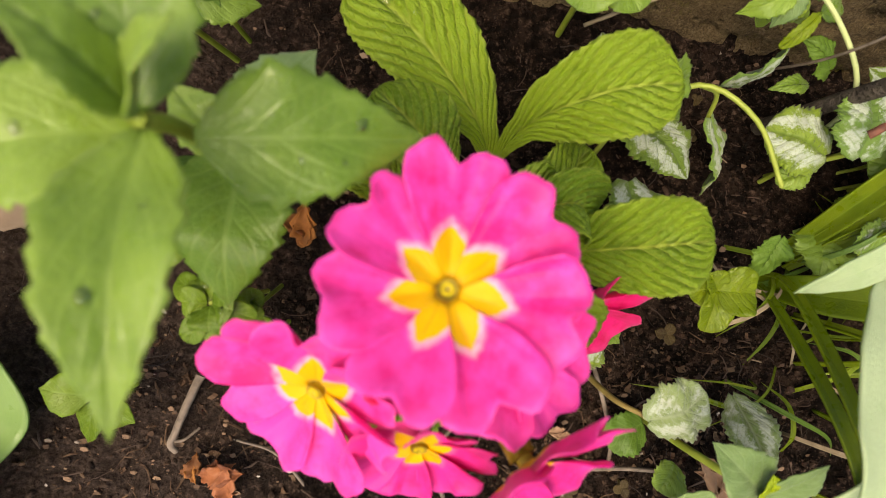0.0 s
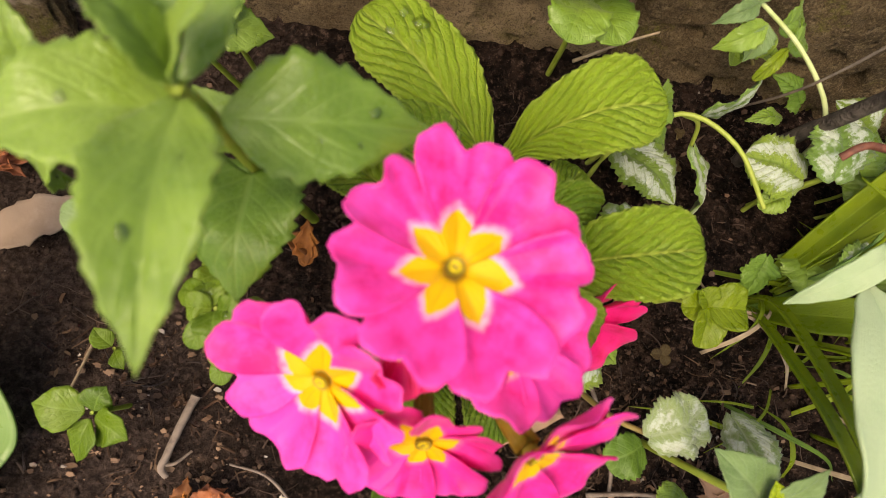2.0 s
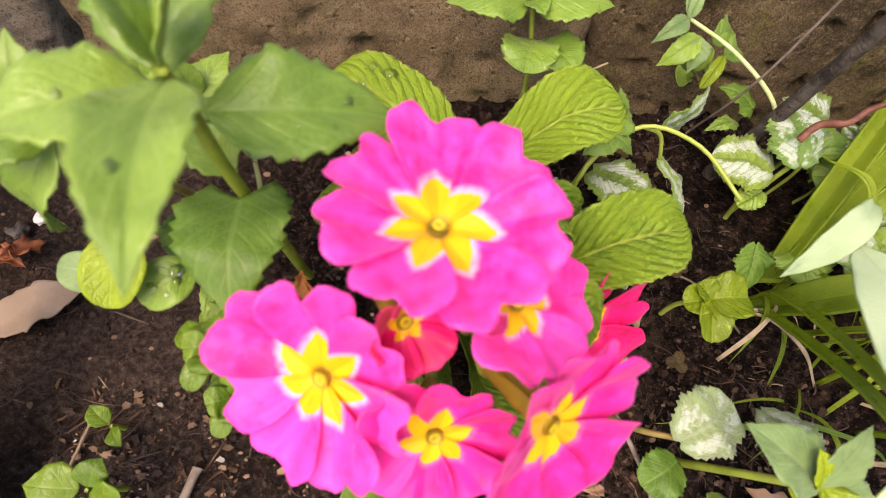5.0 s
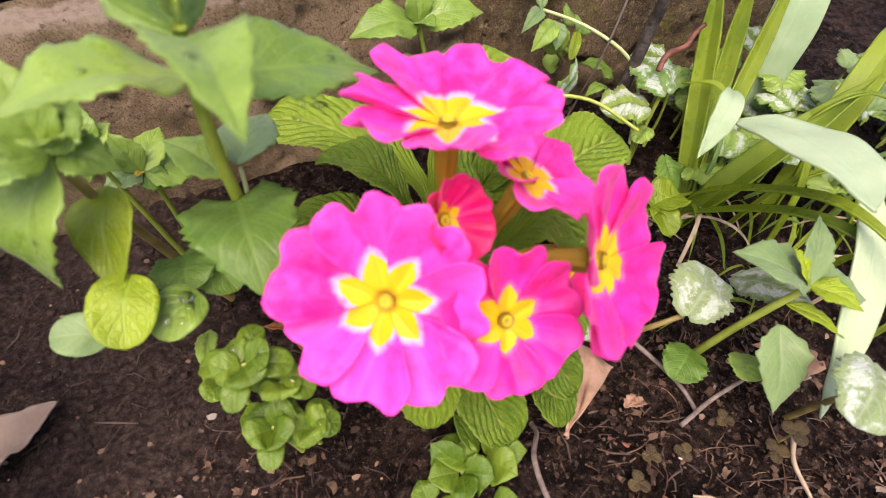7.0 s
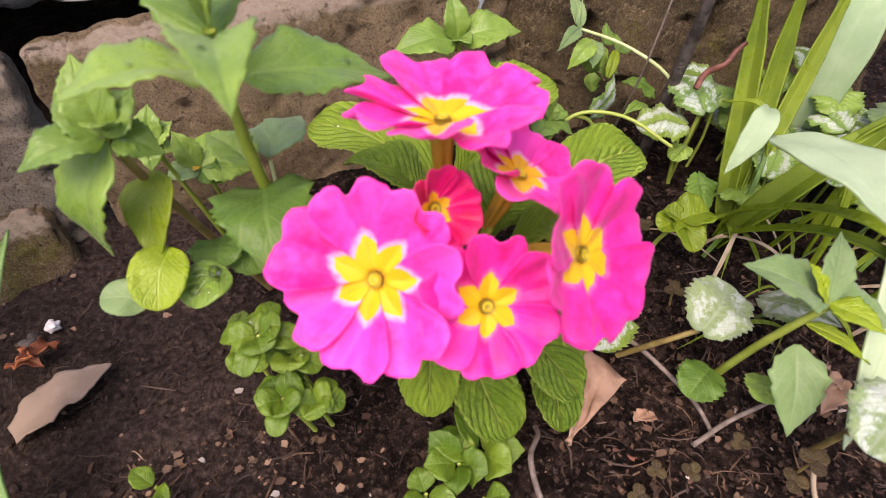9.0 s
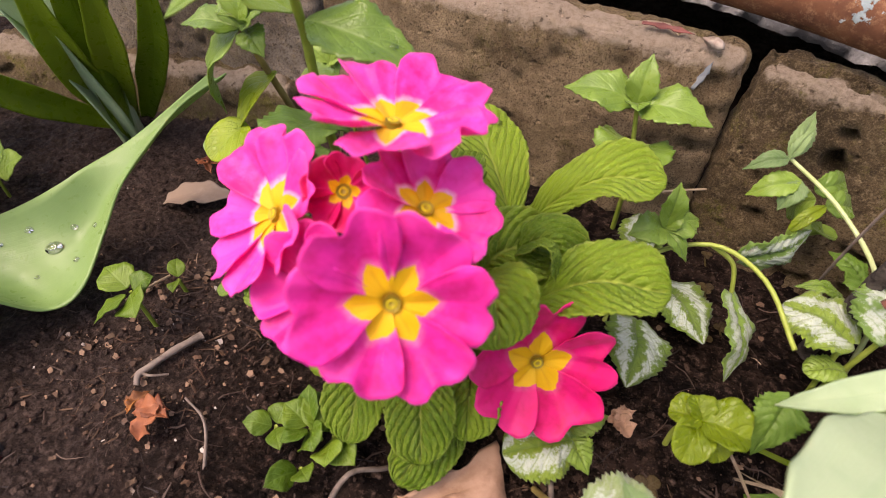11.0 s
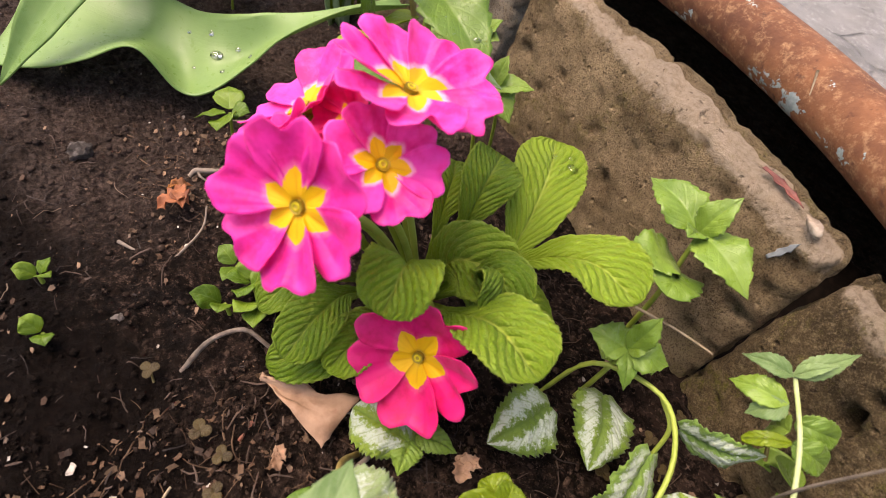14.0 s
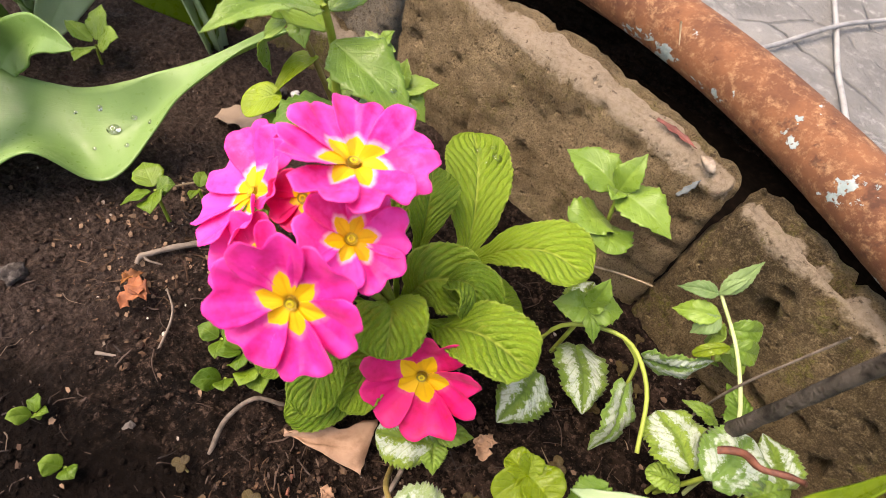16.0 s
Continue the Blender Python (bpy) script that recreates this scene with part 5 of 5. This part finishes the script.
for k in range(16):
    x, y = 0.128 + 0.05 * rng.random(), -0.075 + 0.10 * rng.random()
    d = Vector((rng.uniform(-0.2, 0.8), rng.uniform(-0.8, 0.5), 0))
    h = rng.uniform(0.02, 0.06)
    tulip_leaf(east2, [(x, y, 0), Vector((x, y, h * 0.7)) + d * 0.012, Vector((x, y, h)) + d * 0.035, Vector((x, y, h * 0.9)) + d * 0.07], rng.uniform(0.0010, 0.0026), (TULIP_GREEN, TULIP, TULIP_GREEN)[k % 3], (0, 0, 1), 0.4, nu=20, shape="grass")
tulip_leaf(east2, [(0.118, -0.034, 0.060), (0.1075, -0.0497, 0.050), (0.096, -0.062, 0.036), (0.0840, -0.0740, 0.018)], 0.0056, TULIP_PALE, (-0.2, -0.4, 1), 0.2)

west = thing("tulip", (-0.165, 0.05, 0), "tulip with a broad wavy leaf sprawling over the soil", "tulip")
rim_low = [(-0.150, -0.115, 0.008), (-0.135, -0.093, 0.014), (-0.127, -0.074, 0.020), (-0.118, -0.055, 0.029), (-0.110, -0.043, 0.015), (-0.1055, -0.0315, 0.016), (-0.112, -0.012, 0.022), (-0.111, 0.001, 0.034), (-0.1060, 0.0148, 0.0457), (-0.1040, 0.0317, 0.0521), (-0.1047, 0.0564, 0.0514)]
rim_high = [(-0.222, -0.080, 0.030), (-0.205, -0.064, 0.032), (-0.187, -0.053, 0.030), (-0.170, -0.0420, 0.026), (-0.152, -0.0285, 0.027), (-0.140, -0.0185, 0.031), (-0.131, -0.0080, 0.034), (-0.128, 0.000, 0.036), (-0.122, 0.014, 0.040), (-0.116, 0.029, 0.045), (-0.1115, 0.054, 0.0507)]


def sprawling_leaf(plant, low, high, sag, label, nu=80, nv=18):
    """A broad leaf lying between its two wavy rims and sagging in the middle."""
    grid, uvg = [], []
    for i, ((a, _), (b, _)) in enumerate(zip(curve(low, nu), curve(high, nu))):
        wide = min(1.0, (b - a).length / 0.03)
        grid.append([a.lerp(b, j / nv) - Vector((0, 0, sag * wide * math.sin(math.pi * j / nv) + 0.0012 * wide * math.sin(i * 0.21 + j * 0.35))) for j in range(nv + 1)])
        uvg.append([(i / nu, j / nv) for j in range(nv + 1)])
    verts, faces, uvs = sheet(grid, uvg, 0.0007)
    ob = link_mesh("leaf", verts, faces, TULIP, plant, uvs, label)
    BLADES[ob.name] = grid
    return ob


big = sprawling_leaf(west, rim_low, rim_high, 0.008, "broad wavy leaf lying on the soil")
tulip_leaf(west, [(-0.176, -0.047, 0.024), (-0.172, -0.038, 0.035), (-0.158, -0.029, 0.047), (-0.138, -0.022, 0.050)], 0.0100, TULIP, (0.5, -0.5, 0.6), 0.3, 0.1)
for u, v, r in ((0.50, 0.20, 0.0030), (0.52, -0.35, 0.0014), (0.47, 0.62, 0.0016), (0.56, 0.3, 0.0014), (0.60, -0.2, 0.0012), (0.43, -0.1, 0.0010), (0.40, 0.5, 0.0011)):
    bead(big, u, v, r)
tulip_leaf(west, [(-0.235, -0.030, 0.0), (-0.195, -0.048, 0.045), (-0.158, -0.064, 0.045), (-0.128, -0.105, 0.010)], 0.016, TULIP, (0.2, 0.1, 1), 0.35, 0.1)
for a, h, w, m in ((-20, 0.11, 0.007, TULIP_GREEN), (15, 0.13, 0.008, TULIP_GREEN), (60, 0.12, 0.0075, TULIP_GREEN), (110, 0.10, 0.007, TULIP), (160, 0.12, 0.010, TULIP_PALE), (200, 0.12, 0.016, TULIP_PALE), (250, 0.12, 0.016, TULIP_PALE)):
    d = Vector((math.cos(radians(a)), math.sin(radians(a)), 0)) * 0.05
    b = Vector((-0.178, 0.050, 0.0))
    tulip_leaf(west, [b, b + d * 0.25 + Vector((0, 0, h * 0.45)), b + d * 0.7 + Vector((0, 0, h * 0.8)), b + d * 1.3 + Vector((0, 0, h))], w, m, -d + Vector((0, 0, 0.02)), 0.4, nu=24)
for spine, w in (([(-0.192, 0.062, 0.0), (-0.175, 0.055, 0.03), (-0.155, 0.0475, 0.06), (-0.14, 0.042, 0.10)], 0.0075), ([(-0.194, 0.064, 0.0), (-0.182, 0.048, 0.03), (-0.169, 0.036, 0.06), (-0.16, 0.030, 0.10)], 0.0080), ([(-0.190, 0.070, 0.0), (-0.165, 0.065, 0.03), (-0.141, 0.059, 0.06), (-0.125, 0.055, 0.10)], 0.0065), ([(-0.196, 0.060, 0.0), (-0.200, 0.034, 0.025), (-0.205, 0.010, 0.05), (-0.21, -0.01, 0.06)], 0.0070)):
    tulip_leaf(west, spine, w, TULIP_GREEN, (0.6, -0.5, 0.4), 0.4, nu=28)
west2 = thing("tulip", (-0.24, -0.01, 0), "further tulip with pale broad blades", "tulip")
for a, h, w, m in ((-30, 0.07, 0.016, TULIP), (40, 0.09, 0.014, TULIP_PALE), (90, 0.08, 0.014, TULIP_PALE), (150, 0.11, 0.016, TULIP_PALE), (220, 0.1, 0.016, TULIP), (280, 0.09, 0.014, TULIP_PALE)):
    d = Vector((math.cos(radians(a)), math.sin(radians(a)), 0)) * 0.06
    b = Vector((-0.255, -0.01, 0.0))
    tulip_leaf(west2, [b, b + d * 0.25 + Vector((0, 0, h * 0.45)), b + d * 0.7 + Vector((0, 0, h * 0.8)), b + d * 1.3 + Vector((0, 0, h * 0.7))], w, m, -d + Vector((0, 0, 0.05)), 0.3, nu=24)
tulip_leaf(west2, [(-0.236, -0.014, 0.0), (-0.235, 0.004, 0.020), (-0.236, 0.026, 0.045), (-0.242, 0.044, 0.078)], 0.0130, TULIP_PALE, (0.9, -0.4, 0.25), 0.25, nu=24)
clump((-0.198, -0.003, 0), (-0.198, -0.002, 0.010), [(-0.183, 0.006, 0.020), (-0.188, -0.016, 0.012), (-0.206, 0.010, 0.024), (-0.212, -0.008, 0.018)], 0.0070, HERB, "light green sprout with spoon-shaped leaves", "ovate")

# ---- sprouts on the east side ----
n1 = thing("leafy_herb", (0.084, -0.046, 0), "grey-green sprout with pointed hairy leaves", "herb")
rod(n1, [(0.078, -0.040, -0.002), (0.081, -0.044, 0.025), (0.0867, -0.0485, 0.048)], 0.0013, 0.0010, STEM)
NC = (0.0860, -0.0480, 0.048)
herb_leaf(n1, NC, (0.0700, -0.0330, 0.0540), 0.0075, HERB_PALE, "ovate", 0.1, 6)
herb_leaf(n1, NC, (0.0935, -0.0370, 0.0600), 0.0040, HERB_PALE, "ovate", 0.1, 6)
herb_leaf(n1, NC, (0.0985, -0.0580, 0.0450), 0.0065, HERB_PALE, "ovate", 0.1, 6)
herb_leaf(n1, NC, (0.0900, -0.0600, 0.0490), 0.0045, YELLOW_GREEN, "ovate", 0.1, 6)
herb_leaf(n1, (0.0800, -0.0510, 0.0370), (0.0703, -0.0665, 0.0220), 0.0068, HERB_PALE, "ovate", 0.1, 6, up=(-0.3, -0.3, 1))
herb_leaf(n1, (0.084, -0.048, 0.040), (0.0930, -0.0620, 0.0360), 0.0025, YELLOW_GREEN, "ovate", 0.1, 6)
herb_leaf(n1, NC, (0.0830, -0.0400, 0.0560), 0.0035, YELLOW_GREEN, "ovate", 0.1, 6)
hairy = thing("dead_nettle", (0.070, -0.030, 0), "hairy grey-green dead-nettle leaves low over the soil", "dead-nettle")
rod(hairy, [(0.056, -0.022, 0.0), (0.061, -0.030, 0.018), (0.068, -0.034, 0.026)], 0.0010, 0.0008, STEM_BROWN)
nettle_leaf(hairy, (0.0680, -0.0350, 0.0270), (0.0830, -0.0270, 0.0310), 0.0098, HAIRY, "round", up=(0, -0.3, 1))
rod(hairy, [(0.090, -0.070, 0.0), (0.085, -0.072, 0.025), (0.082, -0.074, 0.036)], 0.0010, 0.0008, STEM_BROWN)
nettle_leaf(hairy, (0.0900, -0.0700, 0.0390), (0.0720, -0.0780, 0.0380), 0.0092, HAIRY, "round", up=(0, -0.2, 1))
herb_leaf(hairy, (0.0745, -0.0400, 0.0090), (0.0620, -0.0450, 0.0090), 0.0068, HERB_DARK, "round")
herb_leaf(hairy, (0.080, -0.050, 0.018), (0.0740, -0.0570, 0.0190), 0.0055, HERB, "round")
nettle_leaf(hairy, (0.098, -0.030, 0.020), (0.1020, -0.0500, 0.0300), 0.0070, HAIRY, "ovate", up=(-0.3, 0, 1))
grass = thing("grass_tuft", (0.118, -0.012, 0), "tangled tuft of thin green and straw-coloured grass", "grass")
for k in range(34):
    x, y, a = rng.uniform(0.098, 0.165), rng.uniform(-0.055, 0.022), rng.uniform(0, 6.28)
    long, high = rng.uniform(0.018, 0.045), rng.uniform(0.003, 0.018)
    d = Vector((math.cos(a), math.sin(a), 0)) * long
    b = Vector((x, y, 0.001))
    leaf(grass, [b, b + d * 0.35 + Vector((0, 0, high)), b + d * 0.7 + Vector((0.002, 0.001, high * 0.9)), b + d + Vector((0, 0, high * 0.2))], rng.uniform(0.0004, 0.0011), "grass", (TULIP_GREEN, STRAW, HERB_DARK, TULIP_GREEN)[k % 4], (0, 0, 1), 0.3, 0, 0, 0, 0, 0, 0, 0, 14, 4, 0.0002, name="blade")
edge_nettle = thing("dead_nettle", (0.150, 0.055, 0), "dense dead-nettle with silver leaves behind the tulip", "dead-nettle")
for k in range(34):
    x = rng.uniform(0.138, 0.215)
    y, z = rng.uniform(0.010, 0.064 - 0.20 * (x - 0.138)), rng.uniform(0.008, 0.036)
    a = rng.uniform(0, 6.28)
    rod(edge_nettle, [(x, y, 0.0), (x + 0.002, y, z * 0.5), (x, y, z)], 0.0007, 0.0006, STEM, n=6, sides=6)
    nettle_leaf(edge_nettle, (x, y, z), (x + 0.016 * math.cos(a), y + 0.016 * math.sin(a), z + rng.uniform(-0.006, 0.004)), rng.uniform(0.006, 0.0095), (SILVER, HALF_SILVER, HERB)[k % 3], ("heart", "round")[k % 2], up=(-0.2, -0.2, 1))

far_nettle = thing("dead_nettle", (0.22, -0.01, 0), "thick patch of pale silver-leaved dead-nettle beyond the tulip", "dead-nettle")
for k in range(60):
    x, y, z = rng.uniform(0.165, 0.31), rng.uniform(-0.10, 0.045), rng.uniform(0.012, 0.042)
    a = rng.uniform(0, 6.28)
    rod(far_nettle, [(x, y, 0.0), (x + 0.002, y, z * 0.5), (x, y, z)], 0.0007, 0.0006, STEM, n=5, sides=5)
    nettle_leaf(far_nettle, (x, y, z), (x + 0.018 * math.cos(a), y + 0.018 * math.sin(a), z + rng.uniform(-0.006, 0.004)), rng.uniform(0.007, 0.011), (SILVER, HALF_SILVER, HERB, HERB_PALE)[k % 4], ("heart", "round", "oval")[k % 3], up=(-0.2, -0.1, 1))


def clover(at, size, material=CLOVER, label="small dull brown-green clover leaf close to the soil"):
    plant = thing("clover", (at[0], at[1], 0), label, "clover")
    c = Vector(at)
    rod(plant, [(at[0] + 0.002, at[1], -0.001), c - Vector((0, 0, at[2] * 0.3)), c], 0.0004, 0.0003, STEM_BROWN, n=6, sides=6)
    a0 = rng.uniform(0, 6)
    for k in range(3):
        a = a0 + k * 2.094
        t = c + Vector((math.cos(a), math.sin(a), 0.05)) * size
        leaf(plant, [c, c.lerp(t, 0.5) + Vector((0, 0, size * 0.06)), t], size * 0.5, "round", material, (0, 0, 1), 0.1, 0, 0, 0, 0, 0, 0, 0, 10, 6, 0.0002)
    return plant


for at, size in (((0.0765, -0.0735, 0.016), 0.0055), ((0.074, -0.075, 0.007), 0.005), ((0.0686, -0.061, 0.006), 0.004), ((0.092, 0.048, 0.004), 0.004), ((0.097, 0.055, 0.004), 0.0035), ((0.090, 0.070, 0.005), 0.004), ((0.100, 0.068, 0.004), 0.003), ((0.0955, 0.020, 0.006), 0.005), ((0.083, -0.012, 0.010), 0.005), ((0.043, -0.058, 0.004), 0.004), ((0.034, -0.062, 0.005), 0.0045), ((0.052, -0.062, 0.004), 0.004), ((0.010, -0.072, 0.004), 0.004), ((0.088, 0.086, 0.006), 0.003)):
    clover(at, size * 0.75)


# ---- fallen leaves, twigs and stones ----
def dry_leaf(base, spine, half, shape, material, label, ruffle=0.3, cup=0.2, up=(0, 0, 1), teeth=5, bite=0.2):
    t = thing("fallen_leaf", base, label, "dry leaf")
    leaf(t, spine, half, shape, material, up, cup, teeth, bite, ruffle, 0, 0, 0, 0, 28, 12, 0.0004, name="blade")
    return t


dry_leaf((-0.112, 0.028, 0), [(-0.1265, 0.0225, 0.004), (-0.114, 0.0285, 0.007), (-0.0985, 0.0355, 0.006)], 0.0072, "strap", TAN_GREY, "dry tan leaf curled on the soil", ruffle=0.12, bite=0.08)
t2 = thing("fallen_leaf", (0.038, -0.031, 0), "flat tan triangular piece of dry leaf", "dry leaf")
corner = [Vector((0.0240, -0.0425, 0.0050)), Vector((0.0420, -0.0165, 0.0075)), Vector((0.0515, -0.0320, 0.0050))]
rows = []
for i in range(13):
    u = i / 12
    rows.append([corner[0].lerp(corner[1], u).lerp(corner[0].lerp(corner[2], u), j / 10) + Vector((0.0022 * noise.noise(Vector((u * 4, j * 0.4, 7))), 0.0022 * noise.noise(Vector((u * 4, j * 0.4, 9))), 0.0012 * math.sin(6 * u + j * 0.5) + 0.0010 * noise.noise(Vector((u * 5, j * 0.7, 2))))) for j in range(11)])
vs, fs, us = sheet(rows, [[(i / 12, j / 10) for j in range(11)] for i in range(13)], 0.0004)
link_mesh("blade", vs, fs, TAN, t2, us)


def scrap(at, size, material, label, seed, lift=0.5):
    """A curled torn scrap of dry leaf."""
    t = thing("leaf_scrap", (at[0], at[1], 0), label, "leaf scrap")
    r_ = random.Random(seed)
    for k in range(3):
        a = r_.uniform(0, 6.28)
        d = Vector((math.cos(a), math.sin(a), 0)) * size
        p = Vector(at) + Vector((r_.uniform(-0.3, 0.3) * size, r_.uniform(-0.3, 0.3) * size, 0.0012))
        leaf(t, [p - d * 0.6, p + Vector((0, 0, size * lift * 0.5)), p + d * 0.6 + Vector((0, 0, size * lift * r_.random()))], size * r_.uniform(0.25, 0.42), "ovate", material, (0, 0, 1), 0.6, 4, 0.3, 0.4, 0, 0, 0, 0, 14, 8, 0.0003, name="fold")
    return t


scrap((-0.0535, -0.054, 0.003), 0.0095, RUSSET, "curled orange-brown scrap of dry leaf on soil", 3, 0.9)
scrap((-0.121, 0.046, 0.003), 0.0095, RUSSET, "curled orange-brown scrap of dry leaf on soil", 5, 0.9)
scrap((-0.034, 0.024, 0.010), 0.0110, BROWN_LEAF, "crumpled brown dead leaf under the herbs", 8, 0.8)
scrap((0.049, -0.0436, 0.002), 0.0045, TAN, "small tan scrap of dry leaf", 9)
scrap((-0.065, -0.052, 0.002), 0.0055, BROWN_LEAF, "small brown scrap of dead leaf", 10)
scrap((0.098, -0.058, 0.008), 0.0150, TAN, "curled tan dry leaf under the sprouts", 12, 0.4)
scrap((0.072, 0.006, 0.004), 0.0070, TAN, "small tan scrap of dry leaf", 14)


def twig(points, r, material, label, knobs=0.2):
    t = thing("twig", (points[0][0], points[0][1], 0), label, "twig")
    rod(t, points, r, r * 0.7, material, "shaft", n=18, sides=8, knobs=knobs)
    return t


forked = twig([(-0.0630, -0.0240, 0.0040), (-0.0665, -0.0325, 0.0047), (-0.0695, -0.0405, 0.0044), (-0.0712, -0.0445, 0.0036), (-0.0700, -0.0472, 0.0022)], 0.0014, TWIG, "short pale grey forked twig on the soil", 0.3)
rod(forked, [(-0.0703, -0.0436, 0.0038), (-0.0672, -0.0432, 0.0040), (-0.0630, -0.0400, 0.0030)], 0.0006, 0.0004, TWIG, "side_shoot", n=8, sides=6)
twig([(0.0120, -0.0640, 0.0005), (0.0085, -0.0545, 0.0080), (0.0100, -0.0440, 0.0120), (0.0160, -0.0380, 0.0080), (0.0180, -0.0340, 0.0030)], 0.0009, TWIG, "thin grey twig arching out of the soil")
twig([(0.1245, 0.0600, -0.002), (0.1241, 0.0570, 0.030), (0.1237, 0.0533, 0.070), (0.1230, 0.0480, 0.130)], 0.0027, TWIG_DARK, "dark upright stick standing in the dead-nettle", 0.2)
twig([(0.1225, 0.0435, 0.0455), (0.127, 0.0455, 0.050), (0.131, 0.0425, 0.054), (0.1365, 0.0445, 0.057), (0.1395, 0.0440, 0.0600)], 0.0012, RED_BARK, "twisted reddish dry stem", 0.4)
twig([(0.122, 0.080, 0.0), (0.117, 0.066, 0.045), (0.120, 0.064, 0.09)], 0.0005, TWIG, "thin dead stalk standing by the kerb")
twig([(0.052, 0.0810, 0.026), (0.066, 0.0850, 0.031), (0.0780, 0.0880, 0.034)], 0.0006, STRAW, "thin straw leaning on the kerb")
twig([(0.056, -0.012, 0.004), (0.061, -0.025, 0.006), (0.066, -0.045, 0.004), (0.066, -0.056, 0.001)], 0.0009, TWIG, "grey-brown twig on the soil")
twig([(0.058, -0.056, 0.002), (0.070, -0.055, 0.006), (0.0835, -0.0555, 0.009)], 0.0008, TWIG, "thin grey twig on the soil")
twig([(0.0775, -0.0740, 0.013), (0.0773, -0.0800, 0.005), (0.0740, -0.0890, 0.004), (0.0690, -0.1000, 0.003)], 0.0007, STRAW, "pale bent root on the soil")
twig([(0.046, -0.0720, 0.003), (0.050, -0.0760, 0.005), (0.0475, -0.0830, 0.003)], 0.0004, STRAW, "pale curled root on the soil")
twig([(0.036, -0.0480, 0.002), (0.040, -0.0530, 0.002)], 0.0008, RED_BARK, "short reddish stalk on the soil")
twig([(-0.095, -0.008, 0.002), (-0.098, -0.018, 0.003), (-0.101, -0.024, 0.002)], 0.0005, STRAW, "thin pale straw on the soil")
twig([(-0.044, -0.075, 0.002), (-0.038, -0.070, 0.002)], 0.0007, TWIG, "short twig on the soil")
twig([(-0.030, -0.060, 0.002), (-0.040, -0.048, 0.004), (-0.052, -0.044, 0.003)], 0.0005, TWIG, "thin dark root on the soil")
for at, r, m, label in (((-0.093, -0.083, 0.003), 0.0042, PEBBLE, "small grey stone on the soil"), ((-0.1201, 0.0626, 0.002), 0.0022, WHITE_BIT, "tiny white pebble on the soil"), ((-0.020, -0.067, 0.001), 0.0010, WHITE_BIT, "tiny white pebble on the soil"), ((0.0518, -0.0888, 0.002), 0.0028, PEBBLE, "small pale snail-like pebble"), ((-0.012, -0.078, 0.001), 0.0024, PEBBLE, "small pinkish stone on the soil"), ((-0.126, 0.058, 0.002), 0.003, PEBBLE, "small grey stone on the soil")):
    tagged(lump(None, at, r, m, "pebble", rough=0.75, detail=3), label, "pebble", "pebbles on the soil")
flake = thing("paint_flake", (0.048, 0.1165, 0.0730), "curled flake of red-brown paint on the kerb", "paint flake")
leaf(flake, [(0.0391, 0.1160, 0.0742), (0.0480, 0.1165, 0.0738), (0.0570, 0.1150, 0.0740)], 0.0013, "strap", FLAKE, (0, -0.3, 1), 0.5, 3, 0.3, 0.3, 0, 0, 0, 0, 16, 6, 0.0003, name="chip")

smear = thing("paint_flake", (0.064, 0.108, 0.064), "thin chip of pale blue paint stuck on the kerb", "paint flake")
leaf(smear, [(0.0622, 0.1072, 0.0590), (0.0640, 0.1082, 0.0640), (0.0655, 0.1092, 0.0690)], 0.0011, "strap", PALE_PAINT, (0, -1, 0.2), 0.1, 3, 0.3, 0.2, 0, 0, 0, 0, 14, 6, 0.0004, name="chip")
stone_chip = thing("stone_chip", (0.0645, 0.1125, 0.0735), "pale broken chip of stone lying on the kerb's edge", "stone chip")
lump(stone_chip, (0.0640, 0.1120, 0.0738), 0.0026, STONE_CHIP, "chip", (1.3, 0.8, 0.6), 0.7)
needle = thing("dry_needle", (0.0249, 0.1376, 0.0937), "dry orange-brown needle lying on the rusty pipe", "needle")
rod(needle, [(0.0223, 0.1396, 0.0966), (0.0249, 0.1376, 0.0937), (0.027, 0.1363, 0.0907)], 0.0005, 0.0002, STRAW, "needle_shaft", n=8, sides=5)
